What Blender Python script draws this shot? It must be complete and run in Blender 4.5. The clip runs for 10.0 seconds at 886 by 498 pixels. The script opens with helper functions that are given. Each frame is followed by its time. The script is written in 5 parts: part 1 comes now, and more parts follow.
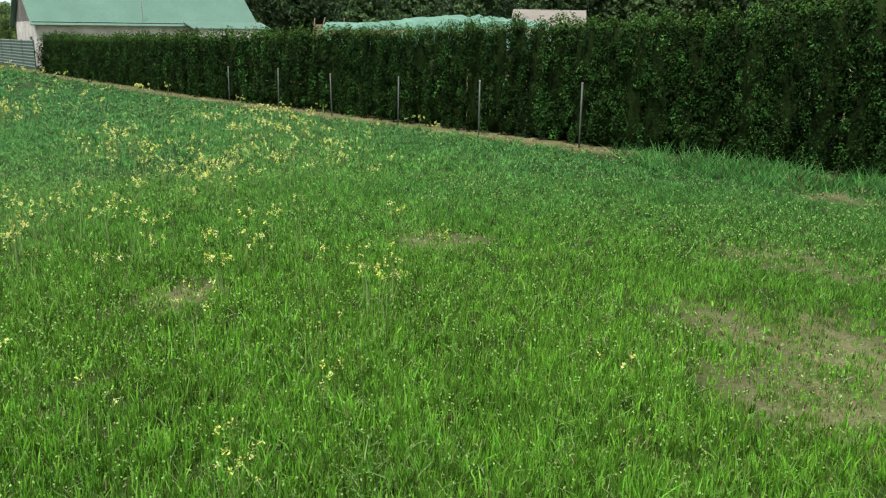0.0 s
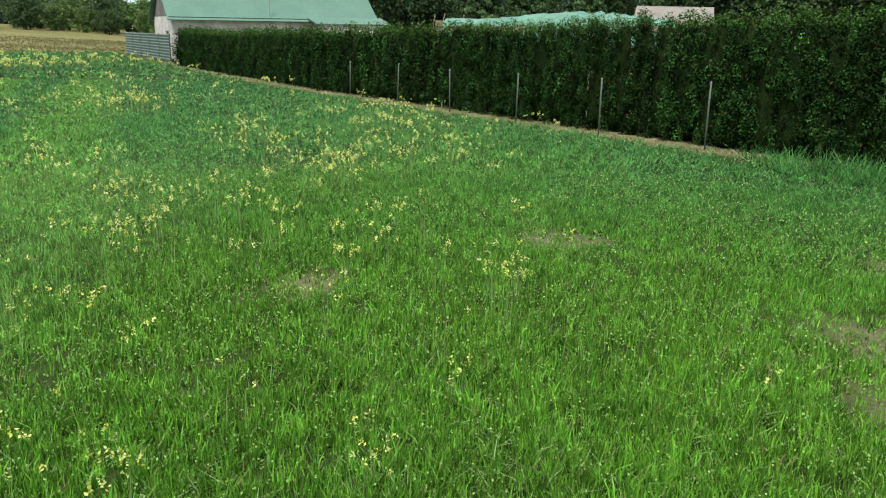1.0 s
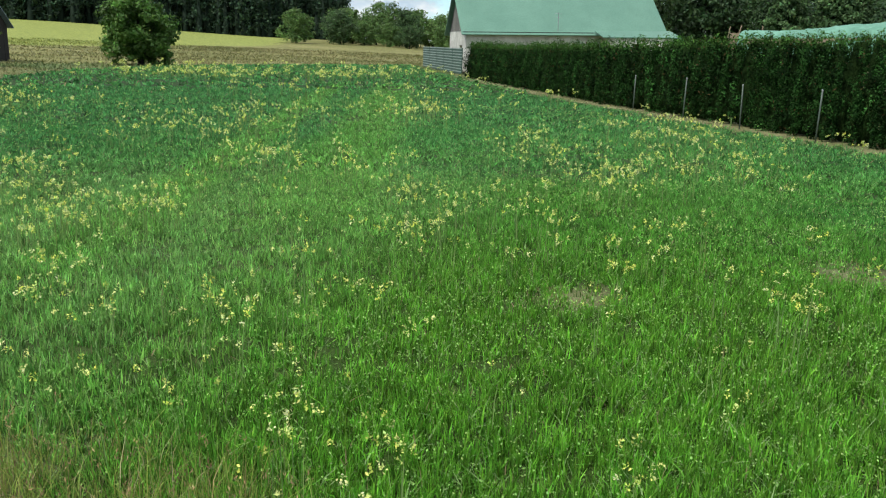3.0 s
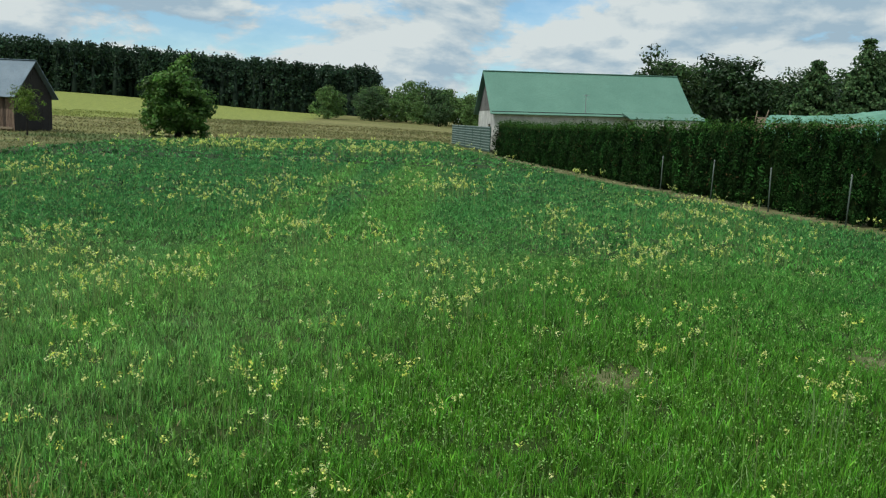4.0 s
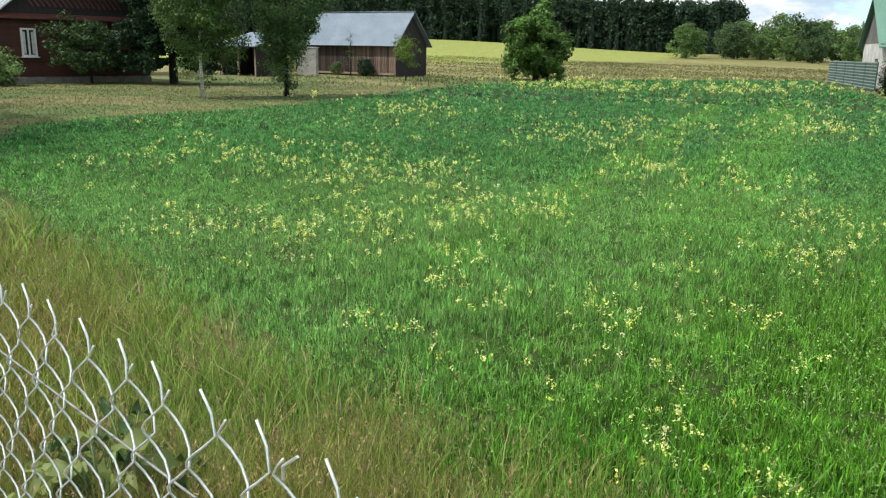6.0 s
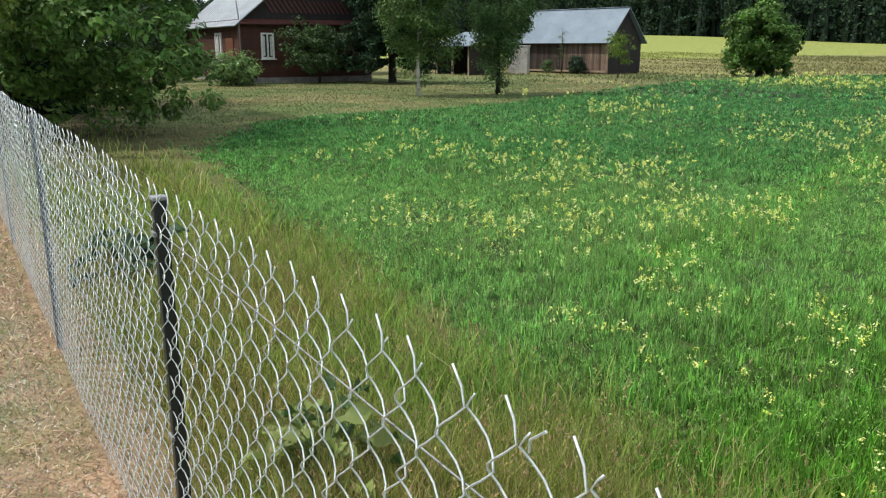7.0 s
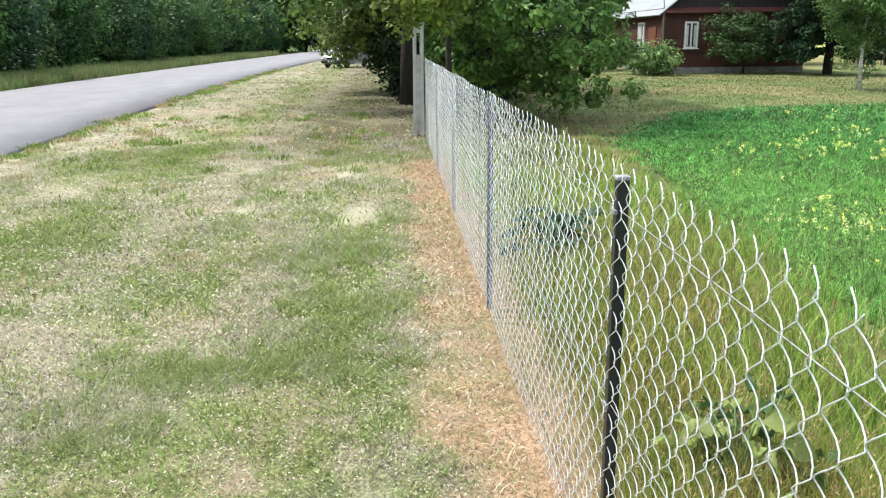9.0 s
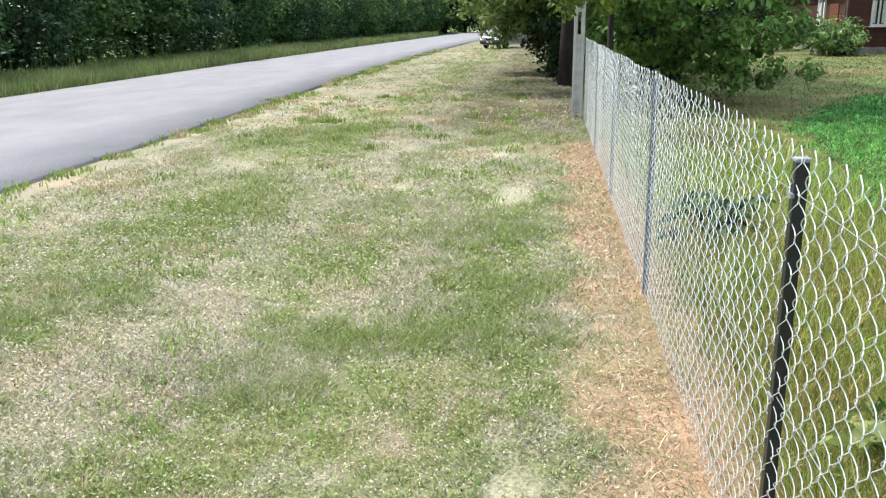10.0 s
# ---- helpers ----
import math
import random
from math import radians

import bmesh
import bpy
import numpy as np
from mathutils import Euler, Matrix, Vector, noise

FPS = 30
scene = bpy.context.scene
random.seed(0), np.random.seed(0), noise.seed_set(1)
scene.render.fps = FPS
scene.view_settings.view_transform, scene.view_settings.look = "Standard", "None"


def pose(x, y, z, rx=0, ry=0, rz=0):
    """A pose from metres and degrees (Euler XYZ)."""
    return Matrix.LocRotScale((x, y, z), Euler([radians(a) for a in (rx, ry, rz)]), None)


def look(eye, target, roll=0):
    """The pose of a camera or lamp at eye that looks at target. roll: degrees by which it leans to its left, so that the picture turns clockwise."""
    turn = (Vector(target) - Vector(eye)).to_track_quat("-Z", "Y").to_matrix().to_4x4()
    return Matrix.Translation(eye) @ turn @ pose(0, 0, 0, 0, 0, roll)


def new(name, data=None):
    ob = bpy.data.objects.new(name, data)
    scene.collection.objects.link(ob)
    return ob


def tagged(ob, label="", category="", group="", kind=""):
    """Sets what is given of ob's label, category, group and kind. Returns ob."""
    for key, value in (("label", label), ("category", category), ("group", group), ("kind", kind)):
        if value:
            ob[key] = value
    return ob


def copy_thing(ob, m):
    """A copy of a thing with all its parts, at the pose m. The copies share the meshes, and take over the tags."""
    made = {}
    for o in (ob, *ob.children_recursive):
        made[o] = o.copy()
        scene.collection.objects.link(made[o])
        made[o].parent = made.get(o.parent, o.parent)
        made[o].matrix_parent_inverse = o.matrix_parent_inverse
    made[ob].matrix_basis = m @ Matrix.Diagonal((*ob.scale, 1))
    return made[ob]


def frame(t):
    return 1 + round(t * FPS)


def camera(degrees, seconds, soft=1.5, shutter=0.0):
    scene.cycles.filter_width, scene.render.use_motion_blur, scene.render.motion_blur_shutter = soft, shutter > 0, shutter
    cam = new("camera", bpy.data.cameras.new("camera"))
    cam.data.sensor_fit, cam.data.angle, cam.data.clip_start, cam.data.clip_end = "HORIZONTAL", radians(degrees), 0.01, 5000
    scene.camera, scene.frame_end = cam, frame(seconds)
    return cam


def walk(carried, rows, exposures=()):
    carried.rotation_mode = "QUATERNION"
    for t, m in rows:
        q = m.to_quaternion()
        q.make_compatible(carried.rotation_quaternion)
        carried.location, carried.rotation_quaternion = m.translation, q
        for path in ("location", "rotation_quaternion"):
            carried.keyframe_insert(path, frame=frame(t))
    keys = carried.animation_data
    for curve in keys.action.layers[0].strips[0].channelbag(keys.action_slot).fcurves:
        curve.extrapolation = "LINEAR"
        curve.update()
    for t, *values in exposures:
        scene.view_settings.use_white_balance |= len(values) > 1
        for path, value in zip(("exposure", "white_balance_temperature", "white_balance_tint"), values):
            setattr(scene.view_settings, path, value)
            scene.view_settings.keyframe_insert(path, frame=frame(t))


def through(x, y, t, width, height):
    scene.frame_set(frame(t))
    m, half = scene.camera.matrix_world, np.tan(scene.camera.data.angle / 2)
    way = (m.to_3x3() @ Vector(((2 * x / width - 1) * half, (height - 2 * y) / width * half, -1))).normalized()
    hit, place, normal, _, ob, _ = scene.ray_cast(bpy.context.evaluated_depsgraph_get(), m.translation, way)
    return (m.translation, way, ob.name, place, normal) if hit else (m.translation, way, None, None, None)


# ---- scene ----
cam = camera(57.5, 10.0, soft=1.2)
PATH = [
    (0.0, -0.016, 0.001, 1.901, -9.90, -14.07, -1.29),
    (0.5, -0.076, 0.016, 1.896, -2.67, -14.51, -1.68),
    (1.0, -0.153, 0.074, 1.887, -1.99, -14.50, -1.75),
    (1.5, -0.188, 0.089, 1.880, 0.23, -14.54, -1.46),
    (2.0, -0.176, 0.094, 1.882, 7.87, -14.90, -1.09),
    (2.5, -0.187, 0.089, 1.885, 14.14, -14.90, -1.30),
    (2.7, -0.192, 0.086, 1.887, 15.83, -14.88, -1.33),
    (3.8, -0.224, 0.071, 1.899, 19.00, -9.76, -2.60),
    (4.0, -0.230, 0.068, 1.901, 19.44, -8.93, -2.62),
    (4.5, -0.236, 0.057, 1.895, 21.96, -8.62, -2.37),
    (5.0, -0.246, 0.017, 1.886, 30.31, -10.50, -1.56),
    (5.2, -0.247, 0.004, 1.888, 34.06, -11.79, -1.55),
    (6.3, -0.256, -0.062, 1.903, 47.38, -13.75, -0.75),
    (6.5, -0.256, -0.076, 1.903, 50.41, -13.79, -0.61),
    (7.0, -0.249, -0.112, 1.904, 58.20, -14.00, -0.01),
    (7.5, -0.230, -0.164, 1.904, 65.80, -14.03, 0.00),
    (8.0, -0.241, -0.203, 1.899, 72.44, -14.19, -0.28),
    (8.5, -0.243, -0.248, 1.899, 78.92, -14.33, 0.01),
    (9.0, -0.241, -0.285, 1.896, 86.44, -14.57, 0.49),
    (9.5, -0.214, -0.312, 1.894, 93.07, -15.46, 0.94),
    (10.0, -0.206, -0.320, 1.886, 97.29, -15.73, 0.98),
]
EXPOSURES = [(0.0, 0.09, 6700, 12), (1.0, 0.09, 6550, 11), (2.7, 0.1, 6450, 8), (3.8, -0.5, 6250, 2), (4.0, -0.5, 6250, 2), (4.5, -0.46, 6250, 2), (5.0, 0.06, 6350, 5), (5.2, 0.13, 6450, 8), (6.3, 0.24, 6500, 10),
             (7.0, 0.16, 6500, 10), (7.5, 0.26, 6500, 10), (8.0, 0.54, 6500, 10), (8.5, 0.76, 6500, 10), (9.0, 0.88, 6450, 10), (10.0, 0.86, 6350, 10)]
walk(cam, [(t, pose(x, y, z, 90 + pitch, roll, yaw)) for t, x, y, z, yaw, pitch, roll in PATH], EXPOSURES)

# ---------------------------------------------------------------- sky and sun
SUN_YAW, SUN_UP = 150.0, 57.0          # degrees left of +y, above the horizon
SUN_DIR = Vector((-math.sin(radians(SUN_YAW)) * math.cos(radians(SUN_UP)), math.cos(radians(SUN_YAW)) * math.cos(radians(SUN_UP)), math.sin(radians(SUN_UP))))


def build_world():
    world = bpy.data.worlds.new("sky")
    scene.world = world
    world.use_nodes = True
    nt = world.node_tree
    nt.nodes.clear()
    N, L = nt.nodes.new, nt.links.new
    out, bg = N("ShaderNodeOutputWorld"), N("ShaderNodeBackground")
    sky = N("ShaderNodeTexSky")
    sky.sky_type, sky.sun_disc = "NISHITA", False
    sky.sun_elevation, sky.sun_rotation = radians(SUN_UP), radians(-SUN_YAW)
    sky.air_density, sky.dust_density, sky.ozone_density = 1.0, 0.4, 2.2
    tc = N("ShaderNodeTexCoord")
    scl = N("ShaderNodeVectorMath"); scl.operation = "MULTIPLY"; scl.inputs[1].default_value = (4.2, 4.2, 10.5)
    L(tc.outputs["Generated"], scl.inputs[0])
    big = N("ShaderNodeTexNoise"); big.inputs["Scale"].default_value = 1.1; big.inputs["Detail"].default_value = 9.0; big.inputs["Roughness"].default_value = 0.55; big.inputs["Distortion"].default_value = 0.15
    L(scl.outputs[0], big.inputs["Vector"])
    cover = N("ShaderNodeValToRGB")
    cover.color_ramp.elements[0].position, cover.color_ramp.elements[1].position = 0.4, 0.445
    cover.color_ramp.elements[0].color = (0.28, 0.28, 0.28, 1)      # thin haze between the clouds
    L(big.outputs["Fac"], cover.inputs[0])
    above = N("ShaderNodeTexNoise"); above.inputs["Scale"].default_value = 1.1; above.inputs["Detail"].default_value = 9.0; above.inputs["Roughness"].default_value = 0.55; above.inputs["Distortion"].default_value = 0.15
    off = N("ShaderNodeVectorMath"); off.operation = "ADD"; off.inputs[1].default_value = (-0.03, -0.05, 0.16)
    L(scl.outputs[0], off.inputs[0]); L(off.outputs[0], above.inputs["Vector"])
    lit = N("ShaderNodeMath"); lit.operation = "SUBTRACT"      # thinner above than here: a sunlit top
    L(big.outputs["Fac"], lit.inputs[0]); L(above.outputs["Fac"], lit.inputs[1])
    span = N("ShaderNodeMapRange"); span.inputs["From Min"].default_value, span.inputs["From Max"].default_value = -0.09, 0.07
    L(lit.outputs[0], span.inputs["Value"])
    tint = N("ShaderNodeValToRGB")
    e = tint.color_ramp.elements
    e[0].position, e[0].color = 0.1, (4.3, 5.4, 6.5, 1)
    e[1].position, e[1].color = 0.8, (8.0, 8.2, 8.3, 1)
    L(span.outputs["Result"], tint.inputs[0])
    mix = N("ShaderNodeMix"); mix.data_type = "RGBA"
    clear = N("ShaderNodeVectorMath"); clear.operation = "MULTIPLY"; clear.inputs[1].default_value = (1.1, 1.38, 1.55)
    L(sky.outputs[0], clear.inputs[0])
    L(cover.outputs["Color"], mix.inputs[0]); L(clear.outputs[0], mix.inputs[6]); L(tint.outputs["Color"], mix.inputs[7])
    L(mix.outputs[2], bg.inputs["Color"])
    bg.inputs["Strength"].default_value = 0.122
    L(bg.outputs[0], out.inputs["Surface"])


build_world()
sun = new("sun", bpy.data.lights.new("sun", "SUN"))
sun.data.energy, sun.data.angle, sun.data.color = 4.0, radians(3.0), (1.0, 0.95, 0.87)
sun.matrix_world = look(SUN_DIR * 60, (0, 0, 0))


# ---------------------------------------------------------------- materials
def shader(name):
    m = bpy.data.materials.new(name)
    m.use_nodes = True
    nt = m.node_tree
    return m, nt, nt.nodes["Principled BSDF"], nt.nodes.new, nt.links.new


def ramp_of(nt, fac, stops):
    r = nt.nodes.new("ShaderNodeValToRGB")
    el = r.color_ramp.elements
    while len(el) < len(stops):
        el.new(0.5)
    for k, (p, c) in enumerate(stops):
        el[k].position, el[k].color = p, (*c, 1)
    nt.links.new(fac, r.inputs[0])
    return r.outputs["Color"]


def noise_of(nt, scale, detail=5.0, stretch=None, rough=0.55):
    n = nt.nodes.new("ShaderNodeTexNoise")
    n.inputs["Scale"].default_value, n.inputs["Detail"].default_value, n.inputs["Roughness"].default_value = scale, detail, rough
    tc = nt.nodes.new("ShaderNodeTexCoord")
    if stretch:
        mp = nt.nodes.new("ShaderNodeMapping")
        mp.inputs["Scale"].default_value = stretch
        nt.links.new(tc.outputs["Object"], mp.inputs[0])
        nt.links.new(mp.outputs[0], n.inputs["Vector"])
    else:
        nt.links.new(tc.outputs["Object"], n.inputs["Vector"])
    return n.outputs["Fac"]


def bump_of(nt, b, fac, strength, distance):
    bp = nt.nodes.new("ShaderNodeBump")
    bp.inputs["Strength"].default_value, bp.inputs["Distance"].default_value = strength, distance
    nt.links.new(fac, bp.inputs["Height"])
    nt.links.new(bp.outputs[0], b.inputs["Normal"])


def mult(nt, a, b, fac=1.0, kind="MULTIPLY"):
    mx = nt.nodes.new("ShaderNodeMix")
    mx.data_type, mx.blend_type = "RGBA", kind
    mx.inputs[0].default_value = fac
    nt.links.new(a, mx.inputs[6])
    nt.links.new(b, mx.inputs[7])
    return mx.outputs[2]


def worn(name, dark, light, scale=4.0, rough=0.75, metal=0.0, stretch=None, bump=0.25, depth=0.01, fine=40.0, vary=0.0):
    """A surface with stains at one scale and grain at a finer one."""
    m, nt, b, N, L = shader(name)
    stain = ramp_of(nt, noise_of(nt, scale, 6.0, stretch), [(0.3, dark), (0.7, light)])
    grain = noise_of(nt, fine, 4.0, stretch)
    col = mult(nt, stain, ramp_of(nt, grain, [(0.25, (0.7, 0.7, 0.7)), (0.75, (1.15, 1.15, 1.15))]))
    if vary:
        info = N("ShaderNodeObjectInfo")
        col = mult(nt, col, ramp_of(nt, info.outputs["Random"], [(0.0, (1 - vary,) * 3), (1.0, (1 + vary,) * 3)]))
    L(col, b.inputs["Base Color"])
    b.inputs["Roughness"].default_value, b.inputs["Metallic"].default_value = rough, metal
    bump_of(nt, b, grain, bump, depth)
    return m


def leafy(name, tone=(1, 1, 1), through=0.35, rough=0.55, gloss=0.22):
    """Plant matter coloured by the mesh's own colours, with light coming through it."""
    m, nt, b, N, L = shader(name)
    at = N("ShaderNodeAttribute")
    at.attribute_name = "tone"
    rgb = N("ShaderNodeRGB")
    rgb.outputs[0].default_value = (*tone, 1)
    col = mult(nt, at.outputs["Color"], rgb.outputs[0])
    L(col, b.inputs["Base Color"])
    b.inputs["Roughness"].default_value = rough
    b.inputs["Specular IOR Level"].default_value = gloss
    tr = N("ShaderNodeBsdfTranslucent")
    L(col, tr.inputs["Color"])
    mx = N("ShaderNodeMixShader")
    mx.inputs[0].default_value = through
    L(b.outputs[0], mx.inputs[1]); L(tr.outputs[0], mx.inputs[2])
    L(mx.outputs[0], nt.nodes["Material Output"].inputs["Surface"])
    return m


def ground_material():
    m, nt, b, N, L = shader("ground_turf")
    at = N("ShaderNodeAttribute")
    at.attribute_name = "tone"
    patch = ramp_of(nt, noise_of(nt, 1.6, 6.0), [(0.3, (0.72, 0.74, 0.72)), (0.7, (1.22, 1.2, 1.15))])
    fine = ramp_of(nt, noise_of(nt, 45.0, 7.0, None, 0.8), [(0.32, (0.38, 0.4, 0.38)), (0.68, (1.55, 1.52, 1.45))])
    L(mult(nt, mult(nt, at.outputs["Color"], patch), fine), b.inputs["Base Color"])
    b.inputs["Roughness"].default_value = 0.95
    b.inputs["Specular IOR Level"].default_value = 0.15
    bump_of(nt, b, noise_of(nt, 30.0, 6.0), 0.6, 0.03)
    return m


M_GROUND = ground_material()
M_GRASS = leafy("grass_blades", through=0.35)
M_PETAL = leafy("yellow_petals", through=0.3)
M_LEAF = leafy("leaves", through=0.32, rough=0.5)
M_NEEDLE = leafy("needles", through=0.15, rough=0.7, gloss=0.08)
M_STRAW = leafy("dry_straw", through=0.25, rough=0.8)
M_HEDGE_CORE = worn("hedge_inner_shade", (0.008, 0.016, 0.005), (0.022, 0.045, 0.012), 9.0, 0.95, 0, (1, 1, 0.4), 0.9, 0.05, 45.0)
M_BARK = worn("dark_bark", (0.014, 0.012, 0.01), (0.042, 0.035, 0.029), 3.0, 0.95, 0, (6, 6, 1), 0.8, 0.03)
M_BIRCH = worn("birch_bark", (0.3, 0.29, 0.27), (0.85, 0.83, 0.8), 5.0, 0.8, 0, (1, 1, 5), 0.3, 0.01)
M_WIRE = worn("galvanised_wire", (0.64, 0.69, 0.72), (0.82, 0.86, 0.88), 30.0, 0.34, 0.45, None, 0.1, 0.0005, 300.0)
M_STEEL = worn("dull_tension_wire", (0.2, 0.21, 0.21), (0.34, 0.35, 0.35), 30.0, 0.6, 0.3, None, 0.1, 0.0005, 300.0)
M_BLACK = worn("black_painted_steel", (0.008, 0.009, 0.01), (0.018, 0.02, 0.022), 14.0, 0.38, 0.0, None, 0.08, 0.001, 200.0)
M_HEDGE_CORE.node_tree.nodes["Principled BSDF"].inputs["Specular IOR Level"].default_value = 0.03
M_POST_BLUE = worn("blue_grey_steel", (0.1, 0.125, 0.17), (0.17, 0.2, 0.26), 14.0, 0.5)
M_CAP = worn("grey_plastic_cap", (0.2, 0.21, 0.22), (0.32, 0.33, 0.34), 20.0, 0.5)
M_CONCRETE = worn("weathered_concrete", (0.3, 0.3, 0.29), (0.5, 0.5, 0.48), 5.0, 0.92, 0, None, 0.4, 0.006, 90.0)
M_ASPHALT = worn("pale_worn_asphalt", (0.18, 0.177, 0.195), (0.238, 0.233, 0.253), 0.9, 0.97, 0, (0.5, 1, 1), 0.3, 0.006, 60.0)
M_POST = worn("grey_green_steel_post", (0.06, 0.085, 0.07), (0.11, 0.14, 0.12), 8.0, 0.6, 0.0)
M_ROOF_GREEN = worn("green_painted_metal_roof", (0.10, 0.215, 0.16), (0.13, 0.26, 0.195), 0.6, 0.45, 0.0, None, 0.1, 0.004, 14.0)
M_ROOF_DULL = worn("dull_blue_grey_metal_roof", (0.135, 0.18, 0.225), (0.2, 0.25, 0.3), 0.9, 0.8, 0.0, None, 0.12, 0.004, 18.0)
M_ROOF_GREY = worn("grey_metal_roof", (0.32, 0.35, 0.38), (0.52, 0.55, 0.58), 0.9, 0.42, 0.35, (1, 1, 1), 0.12, 0.004, 18.0)
M_WHITEWASH = worn("whitewashed_wall", (0.42, 0.41, 0.37), (0.74, 0.73, 0.69), 1.5, 0.9)
M_BOARD = worn("grey_weathered_boards", (0.016, 0.011, 0.009), (0.065, 0.043, 0.034), 2.5, 0.9, 0, (7, 7, 0.7), 0.5, 0.01, 40.0, 0.65)
M_BOARD_PALE = worn("sun_bleached_brown_boards", (0.05, 0.03, 0.022), (0.23, 0.16, 0.12), 2.5, 0.9, 0, (7, 7, 0.7), 0.5, 0.01, 40.0, 0.6)
M_PLASTER = worn("stained_old_plaster", (0.2, 0.2, 0.185), (0.4, 0.39, 0.36), 1.2, 0.92)
M_BOARD_GREY = worn("silver_grey_boards", (0.09, 0.085, 0.08), (0.24, 0.23, 0.215), 2.5, 0.9, 0, (7, 7, 0.7), 0.5, 0.01, 40.0, 0.25)
M_BOARD_DARK = worn("dark_weathered_boards", (0.012, 0.011, 0.011), (0.036, 0.03, 0.03), 2.5, 0.9, 0, (7, 7, 0.7), 0.5, 0.01)
M_BOARD_RED = worn("dark_red_stained_boards", (0.042, 0.013, 0.009), (0.1, 0.028, 0.018), 2.2, 0.7, 0, (1, 1, 6), 0.4, 0.008, 40.0, 0.25)
M_TRIM_RED = worn("red_brown_trim", (0.07, 0.022, 0.016), (0.12, 0.036, 0.026), 4.0, 0.6)
M_DOORWOOD = worn("orange_brown_wood", (0.1, 0.034, 0.018), (0.17, 0.058, 0.028), 3.0, 0.6, 0, (1, 1, 5))
M_WHITE = worn("white_window_paint", (0.66, 0.66, 0.63), (0.82, 0.82, 0.8), 6.0, 0.5)
M_STONE = worn("fieldstone_footing", (0.16, 0.155, 0.145), (0.36, 0.34, 0.32), 3.0, 0.9, 0, None, 0.6, 0.03, 14.0)
M_PANEL_GREEN = worn("green_sheet_metal", (0.02, 0.06, 0.045), (0.045, 0.1, 0.08), 3.0, 0.75, 0.0)
M_PANEL_PALE = worn("pale_metal_strip", (0.24, 0.3, 0.28), (0.36, 0.42, 0.4), 3.0, 0.75, 0.0)
M_TARP = worn("green_tarpaulin", (0.08, 0.22, 0.15), (0.16, 0.34, 0.25), 1.4, 0.75, 0, None, 0.4, 0.05, 7.0)
M_TIMBER = worn("sawn_timber", (0.2, 0.155, 0.105), (0.36, 0.28, 0.2), 3.0, 0.8, 0, (1, 1, 4))
M_BEIGE = worn("beige_roof_sheets", (0.2, 0.185, 0.155), (0.3, 0.28, 0.24), 2.0, 0.8)
M_CARPAINT = worn("silver_car_paint", (0.2, 0.21, 0.22), (0.27, 0.28, 0.29), 2.0, 0.3, 0.6, None, 0.02, 0.001)
M_TYRE = worn("black_rubber", (0.012, 0.012, 0.012), (0.03, 0.03, 0.03), 9.0, 0.85)
M_LAMPGLASS = worn("headlight_glass", (0.6, 0.62, 0.64), (0.8, 0.82, 0.84), 9.0, 0.12)


def glass_dark():
    m, nt, b, N, L = shader("window_glass")
    b.inputs["Base Color"].default_value = (0.03, 0.035, 0.04, 1)
    b.inputs["Roughness"].default_value = 0.06
    b.inputs["Specular IOR Level"].default_value = 0.8
    return m


M_GLASS = glass_dark()
M_CURTAIN = worn("net_curtain", (0.45, 0.45, 0.44), (0.7, 0.7, 0.69), 9.0, 0.9)


# ---------------------------------------------------------------- mesh helpers
RNG = np.random.default_rng(7)


def vnoise(x, y, scale, seed=0):
    """Smooth value noise, 0 to 1, with cells of that many metres."""
    g = np.random.default_rng(900 + seed).random((64, 64))
    u, v = np.asarray(x, float) / scale, np.asarray(y, float) / scale
    i, j = np.floor(u).astype(int), np.floor(v).astype(int)
    a, b = u - i, v - j
    a, b = a * a * (3 - 2 * a), b * b * (3 - 2 * b)
    i0, i1, j0, j1 = i % 64, (i + 1) % 64, j % 64, (j + 1) % 64
    return (g[i0, j0] * (1 - a) + g[i1, j0] * a) * (1 - b) + (g[i0, j1] * (1 - a) + g[i1, j1] * a) * b


def fnoise(x, y, scale, seed=0):
    return 0.55 * vnoise(x, y, scale, seed) + 0.3 * vnoise(x, y, scale / 2.3, seed + 1) + 0.15 * vnoise(x, y, scale / 5.1, seed + 2)


def smooth(a, b, x):
    t = np.clip((np.asarray(x, float) - a) / (b - a), 0, 1)
    return t * t * (3 - 2 * t)


def sheet(name, verts, faces, material, tones=None, parent=None, soft=False):
    """An object from arrays of places, faces (all with the same number of corners) and one colour a place."""
    verts, faces = np.asarray(verts, np.float32), np.asarray(faces, np.int32)
    me = bpy.data.meshes.new(name)
    n, k = faces.shape
    me.vertices.add(len(verts))
    me.vertices.foreach_set("co", verts.ravel())
    me.loops.add(n * k)
    me.loops.foreach_set("vertex_index", faces.ravel())
    me.polygons.add(n)
    me.polygons.foreach_set("loop_start", np.arange(0, n * k, k, dtype=np.int32))
    if soft:
        me.polygons.foreach_set("use_smooth", np.ones(n, bool))
    if tones is not None:
        at = me.color_attributes.new("tone", "FLOAT_COLOR", "POINT")
        at.data.foreach_set("color", np.hstack([tones, np.ones((len(verts), 1))]).astype(np.float32).ravel())
    me.update(calc_edges=True)
    me.materials.append(material)
    ob = new(name, me)
    if parent:
        ob.parent = parent
    return ob


